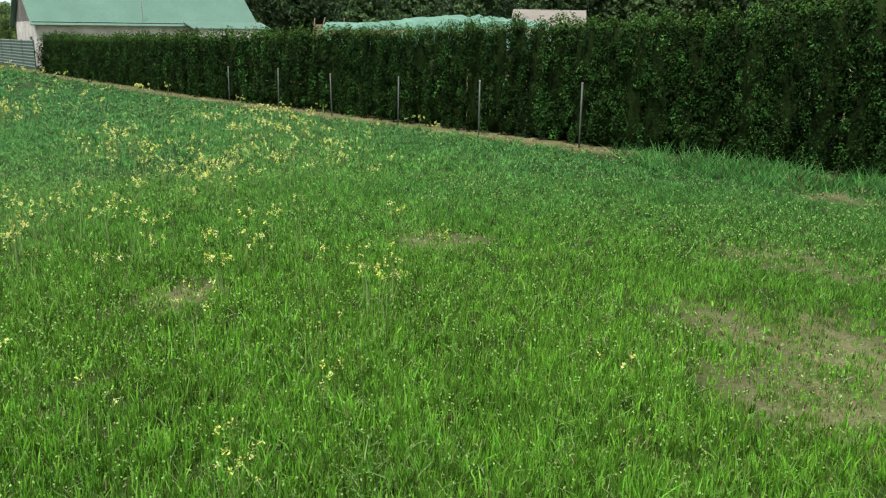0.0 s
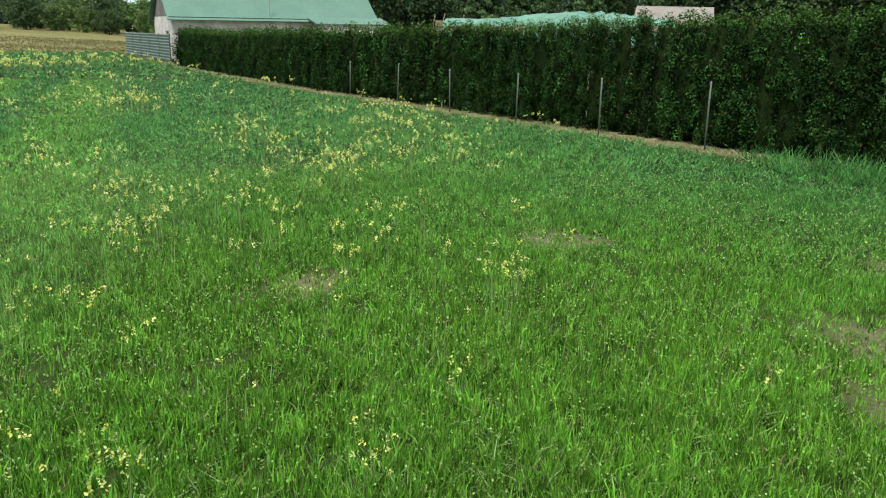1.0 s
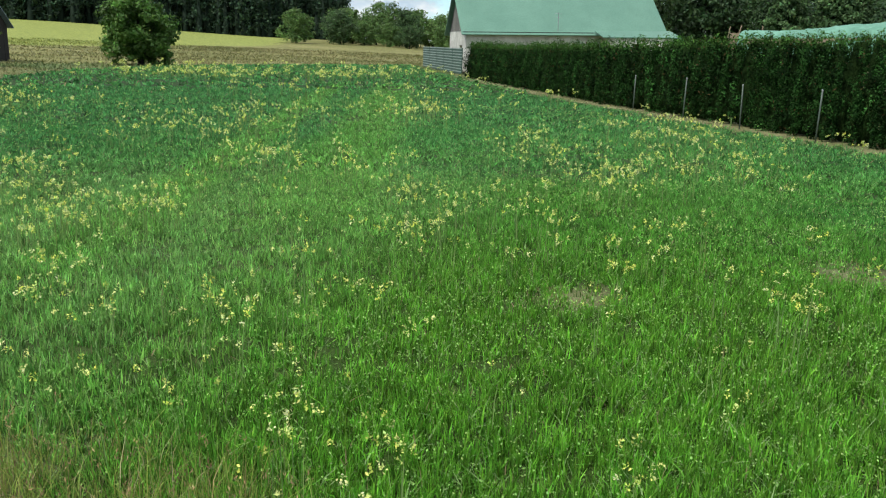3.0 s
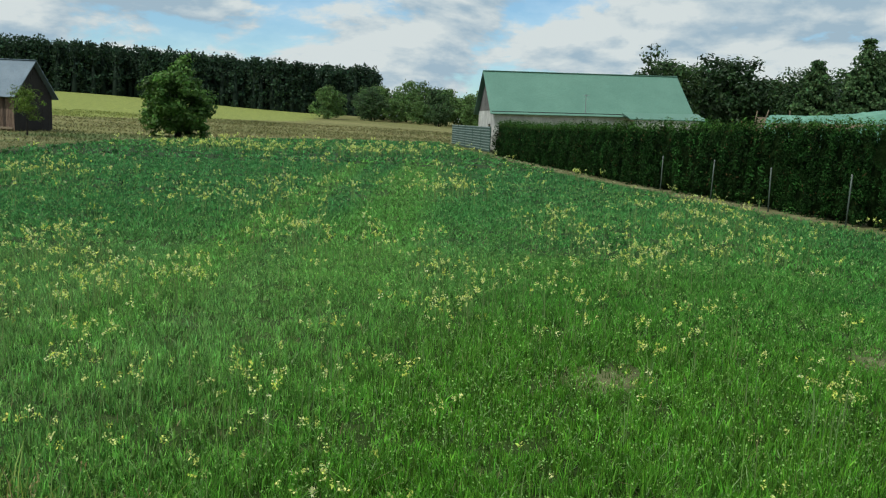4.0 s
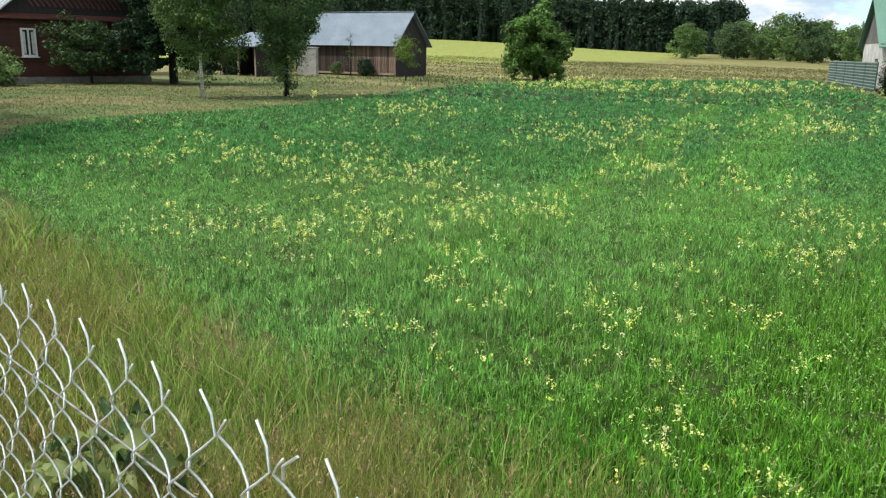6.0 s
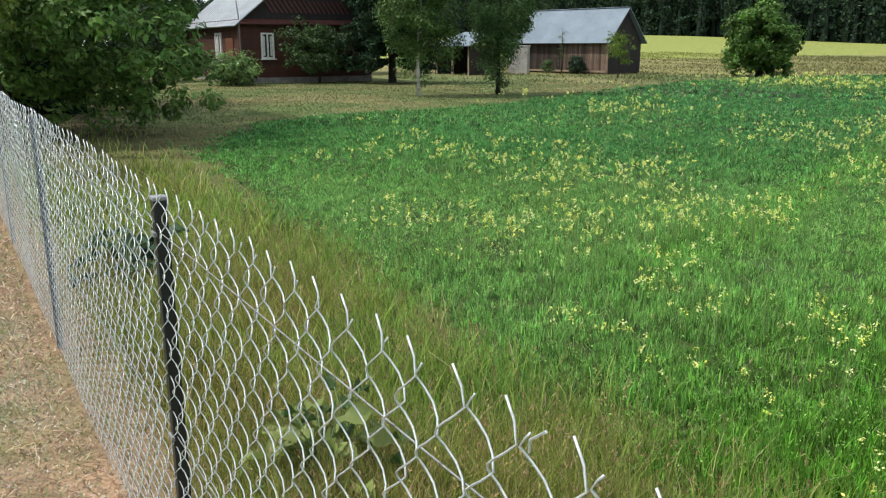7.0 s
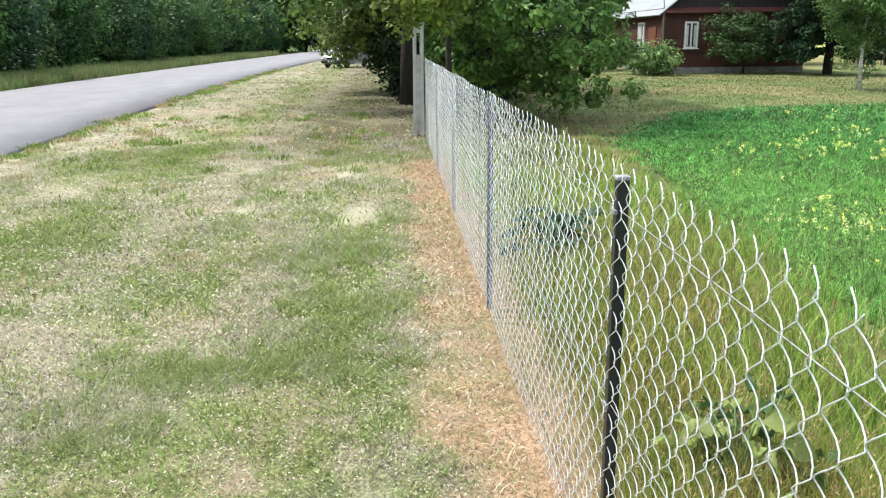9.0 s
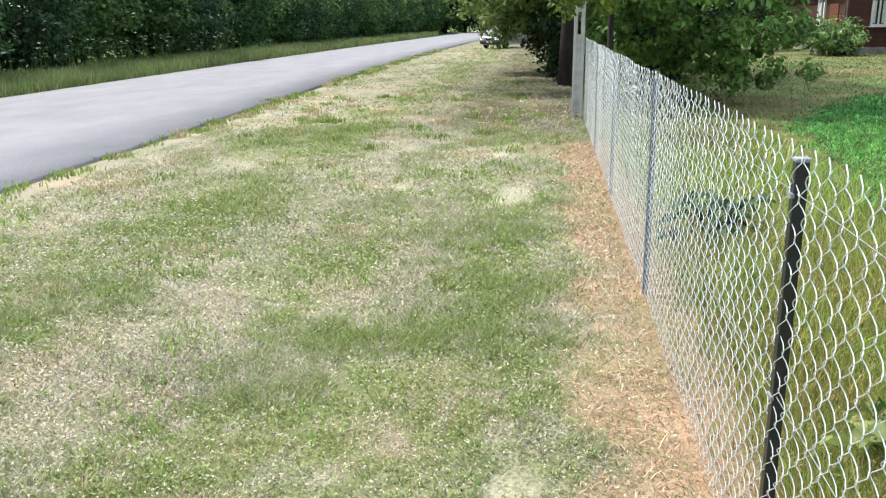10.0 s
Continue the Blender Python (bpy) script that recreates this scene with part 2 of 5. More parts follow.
def part(name, bm, material, parent=None, label="", soft=False):
    me = bpy.data.meshes.new(name)
    bmesh.ops.recalc_face_normals(bm, faces=bm.faces)
    bm.to_mesh(me)
    bm.free()
    if soft:
        for p in me.polygons:
            p.use_smooth = True
    me.materials.append(material)
    ob = new(name, me)
    if parent:
        ob.parent = parent
    if label:
        ob["label"] = label
    return ob


def thing(name, m, label, category, group="", kind=""):
    ob = new(name)
    ob.empty_display_size = 0.2
    ob.matrix_world = m
    return tagged(ob, label, category, group, kind)


def box(bm, size, at=(0, 0, 0), turn=None, bevel=0.0):
    m = Matrix.Translation(at) @ (turn if turn else Matrix()) @ Matrix.Diagonal((*size, 1))
    vs = bmesh.ops.create_cube(bm, size=1.0, matrix=m)["verts"]
    if bevel:
        es = list({e for v in vs for e in v.link_edges})
        bmesh.ops.bevel(bm, geom=es, offset=bevel, segments=2, affect="EDGES", profile=0.5)
    return bm


def boxed(size, at=(0, 0, 0), turn=None, bevel=0.0):
    return box(bmesh.new(), size, at, turn, bevel)


def prism(outline, y0, y1, axis="y"):
    """A solid from an outline (u, w), drawn out along an axis."""
    bm = bmesh.new()
    put = (lambda u, w, d: (u, d, w)) if axis == "y" else (lambda u, w, d: (d, u, w))
    a = [bm.verts.new(put(u, w, y0)) for u, w in outline]
    b = [bm.verts.new(put(u, w, y1)) for u, w in outline]
    bm.faces.new(a)
    bm.faces.new(b[::-1])
    for k in range(len(a)):
        j = (k + 1) % len(a)
        bm.faces.new((a[k], b[k], b[j], a[j]))
    return bm


def tube(bm, points, radii, sides=8):
    """A round limb along points, tapering by radii, closed at both ends."""
    rings = []
    pts = [Vector(p) for p in points]
    for k, p in enumerate(pts):
        d = (pts[min(k + 1, len(pts) - 1)] - pts[max(k - 1, 0)]).normalized()
        u = d.cross(Vector((0.31, 0.95, 0.05))).normalized()
        v = d.cross(u)
        rings.append([bm.verts.new(p + radii[k] * (math.cos(2 * math.pi * s / sides) * u + math.sin(2 * math.pi * s / sides) * v)) for s in range(sides)])
    for a, b in zip(rings[:-1], rings[1:]):
        for s in range(sides):
            bm.faces.new((a[s], a[(s + 1) % sides], b[(s + 1) % sides], b[s]))
    bm.faces.new(rings[0][::-1])
    bm.faces.new(rings[-1])
    return bm


# ---------------------------------------------------------------- the lie of the land
FIELD = [(2.0, 1.5), (-1.5, 2.3), (-4.0, 2.7), (-8.0, 3.05), (-12.0, 3.5), (-16.5, 4.5), (-20.5, 7.0), (-22.2, 10.0), (-22.6, 14.0), (-24.0, 18.0), (-28.6, 26.3),
         (-33.5, 37.4), (-35.5, 50.0), (-32.5, 61.0), (-25.5, 71.0), (-23.2, 66.4), (-16.3, 52.4), (-14.4, 48.6), (-4.95, 30.4), (4.8, 15.4), (6.3, 12.9), (7.4, 12.5), (13.6, 2.9)]
HEDGE = [(14.35, 3.0), (6.05, 15.95), (-3.85, 30.95), (-13.65, 48.9)]


def inside(x, y, poly):
    hit = np.zeros(np.shape(x), bool)
    for (a, b), (c, d) in zip(poly, poly[1:] + poly[:1]):
        hit ^= ((b > y) != (d > y)) & (x < (c - a) * (y - b) / (d - b) + a)
    return hit


def rise(x, y):
    """The height of the ground: level by the road, a long low hill far behind the field."""
    x, y = np.asarray(x, float), np.asarray(y, float)
    d = np.hypot(x, y)
    yaw = np.degrees(np.arctan2(-x, y))
    w = 0.12 + 0.4 * smooth(12, 27, yaw) + 0.48 * smooth(26, 46, yaw)
    w = w * (1 - smooth(66, 88, yaw)) * smooth(-40, 5, yaw)
    return w * (0.7 * smooth(62, 105, d) + 4.2 * smooth(90, 215, d) + 3.0 * smooth(215, 420, d))


def mixed(a, b, w):
    return a * (1 - w[:, None]) + np.asarray(b) * w[:, None]


def field_tone(x, y):
    """Colour of the crop: blue-green to yellow-green in broad drifts, paler in the tractor's tracks."""
    n = fnoise(x, y, 6.0, 20)
    c = mixed(np.tile((0.062, 0.2, 0.036), (len(x), 1)), (0.108, 0.28, 0.038), smooth(0.35, 0.7, n))
    near = 1 - smooth(5.0, 13.0, np.hypot(x + 0.8, y))
    c = mixed(c, (0.122, 0.285, 0.02), 0.65 * near)
    c = mixed(c, (0.18, 0.345, 0.105), 0.8 * smooth(-1.5, -5, x) * (1 - smooth(9, 17, np.hypot(x, y))))
    far = smooth(7, 20, np.hypot(x, y))
    c = mixed(c, (0.066, 0.215, 0.07), 0.75 * far)
    for x0, y0, x1, y1, w in ((-3.9, 7.2, -14.5, 38.0, 0.9), (-4.8, 4.5, -17.0, 37.0, 0.5)):
        t = ((x - x0) * (x1 - x0) + (y - y0) * (y1 - y0)) / ((x1 - x0) ** 2 + (y1 - y0) ** 2)
        off = np.abs((x - x0) * (y1 - y0) - (y - y0) * (x1 - x0)) / math.hypot(x1 - x0, y1 - y0)
        c = mixed(c, (0.14, 0.33, 0.06), 0.65 * (1 - smooth(0.4 * w, 1.3 * w, off)) * smooth(-0.05, 0.05, t) * (1 - smooth(0.85, 1.0, t)))
    return c * (0.86 + 0.28 * vnoise(x, y, 0.3, 24))[:, None]


BARE = [(4.5, 6.8, 0.7), (2.8, 3.9, 0.65), (3.6, 4.3, 0.8), (2.9, 5.2, 0.5), (1.3, 7.9, 0.45), (-2.8, 2.9, 0.3), (-0.9, 6.1, 0.4), (7.2, 9.9, 0.8)]


def bareness(x, y):
    w = np.zeros(len(x))
    for a, b, r in BARE:
        w = np.maximum(w, 1 - smooth(0.4 * r, 1.3 * r, np.hypot(x - a, y - b) + 1.5 * r * (fnoise(x, y, 0.6, 51) - 0.5)))
    return w


def verge_straw(x, y):
    """How dry the mown verge is, 0 green to 1 straw."""
    s = 0.46 + 1.0 * (fnoise(x * 0.6, y, 1.3, 31) - 0.5) + 1.0 * (fnoise(x, y, 0.34, 38) - 0.5) + 1.2 * (vnoise(x, y, 0.09, 36) - 0.5)
    track = np.exp(-((y + 2.75 - 0.3 * smooth(-9, -14, x)) / 0.42) ** 2) + 0.5 * np.exp(-((y + 1.45) / 0.3) ** 2) * smooth(-4.5, -5.5, x) * smooth(-9, -7, x)
    green = np.exp(-((y + 3.75) / 0.5) ** 2) + np.exp(-((y + 0.75) / 0.5) ** 2) * smooth(-9.5, -7.0, x)
    edge = smooth(-4.4, -5.6, y)
    return np.clip(s + 0.3 * track - 0.34 * green + 0.22 * edge, 0, 0.95)


def dead_strip(x, y):
    """The sprayed, straw-brown strip along the fence."""
    e = 0.55 * (fnoise(x, y, 0.5, 41) - 0.5)
    return smooth(-0.3, -0.02, y + e) * (1 - smooth(0.5, 0.95, y + e)) * smooth(-13.8, -12.6, x)


SAND = [(-3.05, -0.45, 0.27), (-9.6, -2.0, 0.3), (-9.0, -0.75, 0.5), (-12.2, -0.9, 0.5), (-12.5, -2.4, 0.3)]


def sandiness(x, y):
    w = np.zeros(len(x))
    for a, b, r in SAND:
        w = np.maximum(w, 1 - smooth(0.35 * r, r, np.hypot((x - a) * 0.45, (y - b) * 1.5) + 1.1 * r * (fnoise(x, y, 0.35, 61) - 0.5)))
    return w


def ground_tone(x, y):
    d = np.hypot(x, y)
    yaw = np.degrees(np.arctan2(-x, y))
    n1, n2 = fnoise(x, y, 5.0, 3), fnoise(x, y, 1.3, 9)
    # mown grass round the house, with worn, straw-coloured spots
    c = mixed(np.tile((0.1, 0.138, 0.05), (len(x), 1)), (0.19, 0.18, 0.085), smooth(0.38, 0.66, 0.45 * n1 + 0.25 * n2 + 0.3 * fnoise(x, y, 0.45, 13)))
    # mown meadow behind the field
    m = smooth(58, 66, d) * (y > 25)
    streak = fnoise(x * 0.25 + y * 0.1, y, 3.0, 71)
    c = mixed(c, mixed(np.tile((0.16, 0.162, 0.062), (len(x), 1)), (0.22, 0.205, 0.092), smooth(0.3, 0.7, streak)), m)
    # bright young crop on the rising ground beyond
    edge = 96 + 34 * smooth(44, 27, yaw) + 200 * smooth(30, 22, yaw)
    c = mixed(c, (0.235, 0.265, 0.075), smooth(0, 4, d - edge) * (y > 25))
    # the verge on the road's side of the fence
    straw = verge_straw(x, y)
    v = mixed(np.tile((0.145, 0.17, 0.065), (len(x), 1)), (0.3, 0.27, 0.22), straw)
    v = mixed(v, (0.33, 0.25, 0.19), 0.7 * smooth(0.6, 0.72, fnoise(x, y, 0.8, 17)))
    c = mixed(c, v, smooth(0.45, 0.2, y))
    # trodden, dry soil under the roadside trees, darkened to carry the trees' shade
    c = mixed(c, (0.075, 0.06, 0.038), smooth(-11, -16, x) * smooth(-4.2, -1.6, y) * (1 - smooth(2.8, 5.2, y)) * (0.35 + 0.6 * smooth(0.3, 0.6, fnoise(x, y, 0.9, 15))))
    # beyond the road
    c = mixed(c, (0.07, 0.12, 0.035), smooth(-15.0, -16.2, y))
    # rough grass inside the fence
    rough = smooth(0.2, 0.6, y) * (1 - smooth(2.0, 6.5, y)) * smooth(-19, -14, x)
    c = mixed(c, (0.105, 0.11, 0.04), rough)
    # ground below the grain: crop colour dimmed, shade between tufts painted in
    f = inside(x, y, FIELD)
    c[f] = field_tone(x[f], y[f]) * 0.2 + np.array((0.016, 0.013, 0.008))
    c = mixed(c, (0.34, 0.31, 0.19), bareness(x, y) * 0.34)
    c = mixed(c, (0.3, 0.205, 0.14), dead_strip(x, y) * (0.45 + 0.5 * smooth(0.3, 0.6, fnoise(x, y, 0.5, 43))))
    c = mixed(c, (0.42, 0.385, 0.33), sandiness(x, y) * 0.55)
    # dry litter along the foot of the hedge
    for (a, b), (p, q) in zip(HEDGE[1:-1], HEDGE[2:]):
        t = np.clip(((x - a) * (p - a) + (y - b) * (q - b)) / ((p - a) ** 2 + (q - b) ** 2), 0, 1)
        off = np.hypot(x - a - t * (p - a), y - b - t * (q - b)) + 0.3 * (fnoise(x, y, 0.8, 81) - 0.5)
        c = mixed(c, (0.21, 0.2, 0.11), (1 - smooth(0.95, 1.4, off)) * (0.15 + 0.75 * smooth(0.3, 0.6, fnoise(x, y, 0.9, 83))))
    return c


def spread(lo, hi, fine, n, growth):
    """Grid lines close together near 0 and wider and wider outwards."""
    k = np.arange(n)
    s = np.cumsum(fine * growth ** k)
    s = np.concatenate([[0], s])
    return np.unique(np.concatenate([-s[s <= -lo], [lo, hi], s[s <= hi]]))


def build_ground():
    xs = spread(-900, 900, 0.2, 300, 1.026) - 4.0
    ys = spread(-900, 900, 0.2, 300, 1.026) + 1.0
    X, Y = np.meshgrid(xs, ys, indexing="ij")
    x, y = X.ravel(), Y.ravel()
    z = rise(x, y) + 0.05 * (fnoise(x, y, 1.4, 5) - 0.5) * smooth(700, 20, np.hypot(x, y)) * smooth(-7.2, -6.2, y)
    z = z - 0.05 * smooth(-6.4, -7.6, y) * smooth(-17.5, -16.2, y)
    nx, ny = len(xs), len(ys)
    i, j = np.meshgrid(np.arange(nx - 1), np.arange(ny - 1), indexing="ij")
    a = (i * ny + j).ravel()
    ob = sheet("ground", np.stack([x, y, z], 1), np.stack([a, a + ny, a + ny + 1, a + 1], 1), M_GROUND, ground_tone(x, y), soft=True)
    return tagged(ob, "grassy ground with mown verge, green field and straw-coloured patches", "ground", "", "structure")


build_ground()


def build_road():
    """A narrow asphalt lane with ragged edges."""
    xs = np.concatenate([np.arange(40, -60, -0.5), np.arange(-60, -300, -3.0)])
    bend = -1.4 * smooth(5, -45, xs) + 2.6 * smooth(-50, -160, xs)
    near = -6.55 + bend + 0.12 * (fnoise(xs, xs * 0, 1.2, 3) - 0.5)
    far = -15.1 + 0.6 * bend + 0.12 * (fnoise(xs, xs * 0 + 9, 1.2, 4) - 0.5)
    v, f = [], []
    for k, x in enumerate(xs):
        for s, (t, z) in enumerate(((0, -0.06), (0.0, 0.035), (0.25, 0.06), (0.5, 0.075), (0.75, 0.06), (1.0, 0.035), (1.0, -0.06))):
            v.append((x, near[k] + (far[k] - near[k]) * t, z))
            if k and s:
                a = k * 7 + s
                f.append((a, a - 1, a - 8, a - 7))
    ob = sheet("road", v, f, M_ASPHALT)
    return tagged(ob, "pale grey worn asphalt country road with ragged edges", "road", "", "structure")


build_road()


# ---------------------------------------------------------------- trees
def leaf_cloud(centres, radius, count, size, tone, rng, flat=0.75, droop=0.0, wide=0.3, lump=0.0):
    """Leaves scattered round centres: places, faces and colours. Each leaf is a folded pair of triangles.
    lump: how far the leaves lie like scales on their clump, facing outwards and up."""
    centres = np.asarray(centres, float)
    n = len(centres) * count
    c = np.repeat(centres, count, axis=0)
    r = np.repeat(np.broadcast_to(radius, (len(centres),)), count)
    d = rng.normal(size=(n, 3))
    d /= np.linalg.norm(d, axis=1)[:, None]
    p = c + d * (r * rng.random(n) ** (0.3 if lump else 0.45))[:, None] * (1, 1, flat)
    a = rng.normal(size=(n, 3)) + d * 0.5 + np.array((0, 0, -droop))
    if lump:
        out = d * lump + np.array((0, 0, 0.45)) + rng.normal(size=(n, 3)) * 0.4
        out /= np.linalg.norm(out, axis=1)[:, None]
        a -= out * (a * out).sum(1)[:, None]
    a /= np.linalg.norm(a, axis=1)[:, None]
    b = np.cross(out, a) if lump else np.cross(a, rng.normal(size=(n, 3)) + np.array((0, 0, 1.2)))
    b /= np.linalg.norm(b, axis=1)[:, None] + 1e-9
    s = size * rng.uniform(0.6, 1.35, n)[:, None]
    up = np.cross(a, b) * s * 0.12
    v = np.stack([p - a * s * 0.5, p + b * s * wide + up, p + a * s * 0.5, p - b * s * wide + up], 1).reshape(-1, 3)
    k = np.arange(n) * 4
    f = np.concatenate([np.stack([k, k + 1, k + 2], 1), np.stack([k, k + 2, k + 3], 1)])
    t = np.asarray(tone)[None] * rng.uniform(0.62, 1.4, (n, 1)) * (1 + rng.normal(size=(n, 3)) * 0.07)
    clump = np.repeat(rng.uniform(0.6, 1.45, len(centres)), count)[:, None]
    t = np.clip(t * clump, 0.004, 0.9)
    return v, f, np.repeat(t, 4, axis=0)


def limbs(bm, rng, base, height, radius, spread_, n, low=0.25, sides=8, lean=(0, 0)):
    """A tapered trunk with limbs; gives back the limbs' ends."""
    top = Vector(base) + Vector((lean[0], lean[1], height))
    trunk = [Vector(base) + (top - Vector(base)) * t + Vector((rng.normal(), rng.normal(), 0)) * 0.04 * height * t * (1 - t) for t in np.linspace(0, 1, 7)]
    trunk[0] = Vector(base) - Vector((0, 0, 0.12))
    tube(bm, trunk, [radius * (1.35 if k == 0 else 1.0) * (1 - 0.87 * k / 6) for k in range(7)], sides)
    ends = [trunk[-1]]
    for k in range(n):
        t = low + (0.93 - low) * (k + rng.random()) / n
        i = min(int(t * 6), 5)
        s = trunk[i].lerp(trunk[i + 1], t * 6 - i)
        a = k * 2.4 + rng.normal() * 0.3
        out = spread_ * (0.55 + 0.6 * rng.random()) * (1.05 - 0.55 * t)
        e = s + Vector((math.cos(a) * out, math.sin(a) * out, out * rng.uniform(0.1, 0.75)))
        m = s.lerp(e, 0.5) + Vector((0, 0, 0.1 * out))
        r = radius * 0.42 * (1.1 - 0.7 * t)
        tube(bm, [s, m, e], [r, r * 0.65, r * 0.2], 5)
        ends += [m, e]
        for _ in range(2):
            w = m + Vector((rng.normal(), rng.normal(), rng.normal() * 0.6)) * out * 0.4
            tube(bm, [m, w], [r * 0.45, r * 0.12], 4)
            ends.append(w)
    return ends


def crown_points(rng, n, centre, size, hollow=0.45, bumps=0.35, bottom=-1.0):
    """Clump centres through an uneven crown, most of them near its outside."""
    out = []
    ph = rng.uniform(0, 6, 6)
    while len(out) < n:
        d = rng.normal(size=3)
        d /= np.linalg.norm(d)
        if d[2] < bottom:
            continue
        az = math.atan2(d[1], d[0])
        lump = 1 + bumps * (0.5 * math.sin(2 * az + ph[0] + 2 * d[2]) + 0.35 * math.sin(5 * az + ph[1]) * (1 - abs(d[2])) + 0.35 * math.sin(6 * d[2] + ph[2] + az))
        r = (hollow + (1 - hollow) * rng.random() ** 0.5) * lump
        out.append(np.asarray(centre) + d * r * np.asarray(size))
    return out


def broadleaf(name, at, seed, height, crown, crown_z, label, tone, leaf=0.12, clumps=120, per=60, clump=0.6, radius=0.2, low=0.3, bark=None, droop=0.2, bottom=-1.0, group="", offset=(0, 0), bumps=0.35, lump=1.0, wide=0.3):
    rng = np.random.default_rng(seed)
    ob = thing(name, Matrix.Translation(at), label, "tree" if "bush" not in name and "shrub" not in name else "shrub", group)
    bm = bmesh.new()
    ends = limbs(bm, rng, (0, 0, 0), height * 0.9, radius, max(crown[0], crown[1]) * 0.75, 9, low)
    part("trunk", bm, bark or M_BARK, ob, soft=True)
    cs = [np.array(e) for e in ends if e[2] > height * low] + crown_points(rng, clumps, (offset[0], offset[1], crown_z), crown, bumps=bumps, bottom=bottom)
    cs = np.array([c for c in cs if c[2] > 0.12 * clump])
    v, f, t = leaf_cloud(cs, rng.uniform(0.6, 1.25, len(cs)) * clump, per, leaf, tone, rng, droop=droop, lump=lump, wide=wide)
    v[:, 2] = np.maximum(v[:, 2], 0.03)
    sheet("crown", v, f, M_LEAF, t, ob)
    return ob


def conifer(name, at, seed, height, width, label, tone, tiers=22, per=260, leaf=0.16, bare=0.4, group=""):
    """A spruce or fir: drooping whorls of twigs, wide below and pointed on top."""
    rng = np.random.default_rng(seed)
    ob = thing(name, Matrix.Translation(at), label, "tree", group)
    bm = bmesh.new()
    tube(bm, [(0, 0, -0.1), (0.02, 0, height * 0.5), (0, 0, height)], [height * 0.02, height * 0.012, 0.01], 7)
    cs = []
    for k in range(tiers):
        z = bare + (height - bare) * (k / tiers) ** 0.9
        r = width * (1 - (k / tiers)) ** 0.85 * rng.uniform(0.8, 1.1)
        for s in range(max(3, int(9 - 6 * k / tiers))):
            a = s * 2 * math.pi / max(3, int(9 - 6 * k / tiers)) + k * 0.9 + rng.normal() * 0.2
            rr = r * rng.uniform(0.75, 1.12)
            e = Vector((math.cos(a) * rr, math.sin(a) * rr, z - 0.16 * rr))
            tube(bm, [(0, 0, z), e * 0.5 + Vector((0, 0, z * 0.5)), e], [0.03, 0.02, 0.006], 3)
            for q in np.linspace(0.3, 1.0, max(2, int(rr / 0.28))):
                cs.append((e.x * q, e.y * q, z - 0.16 * rr * q * q))
    part("trunk", bm, M_BARK, ob)
    cs = np.array(cs)
    n = max(6, int(per * tiers / len(cs)))
    v, f, t = leaf_cloud(cs, 0.24 * width ** 0.5, n, leaf, tone, rng, flat=0.45, droop=0.8)
    sheet("crown", v, f, M_NEEDLE, t, ob)
    return ob


# ---------------------------------------------------------------- hedge and its wire-fence posts
def hedge_height(s):
    return 2.66 - 0.74 * smooth(0, 44, s) + 0.5 * smooth(14, 8, s)


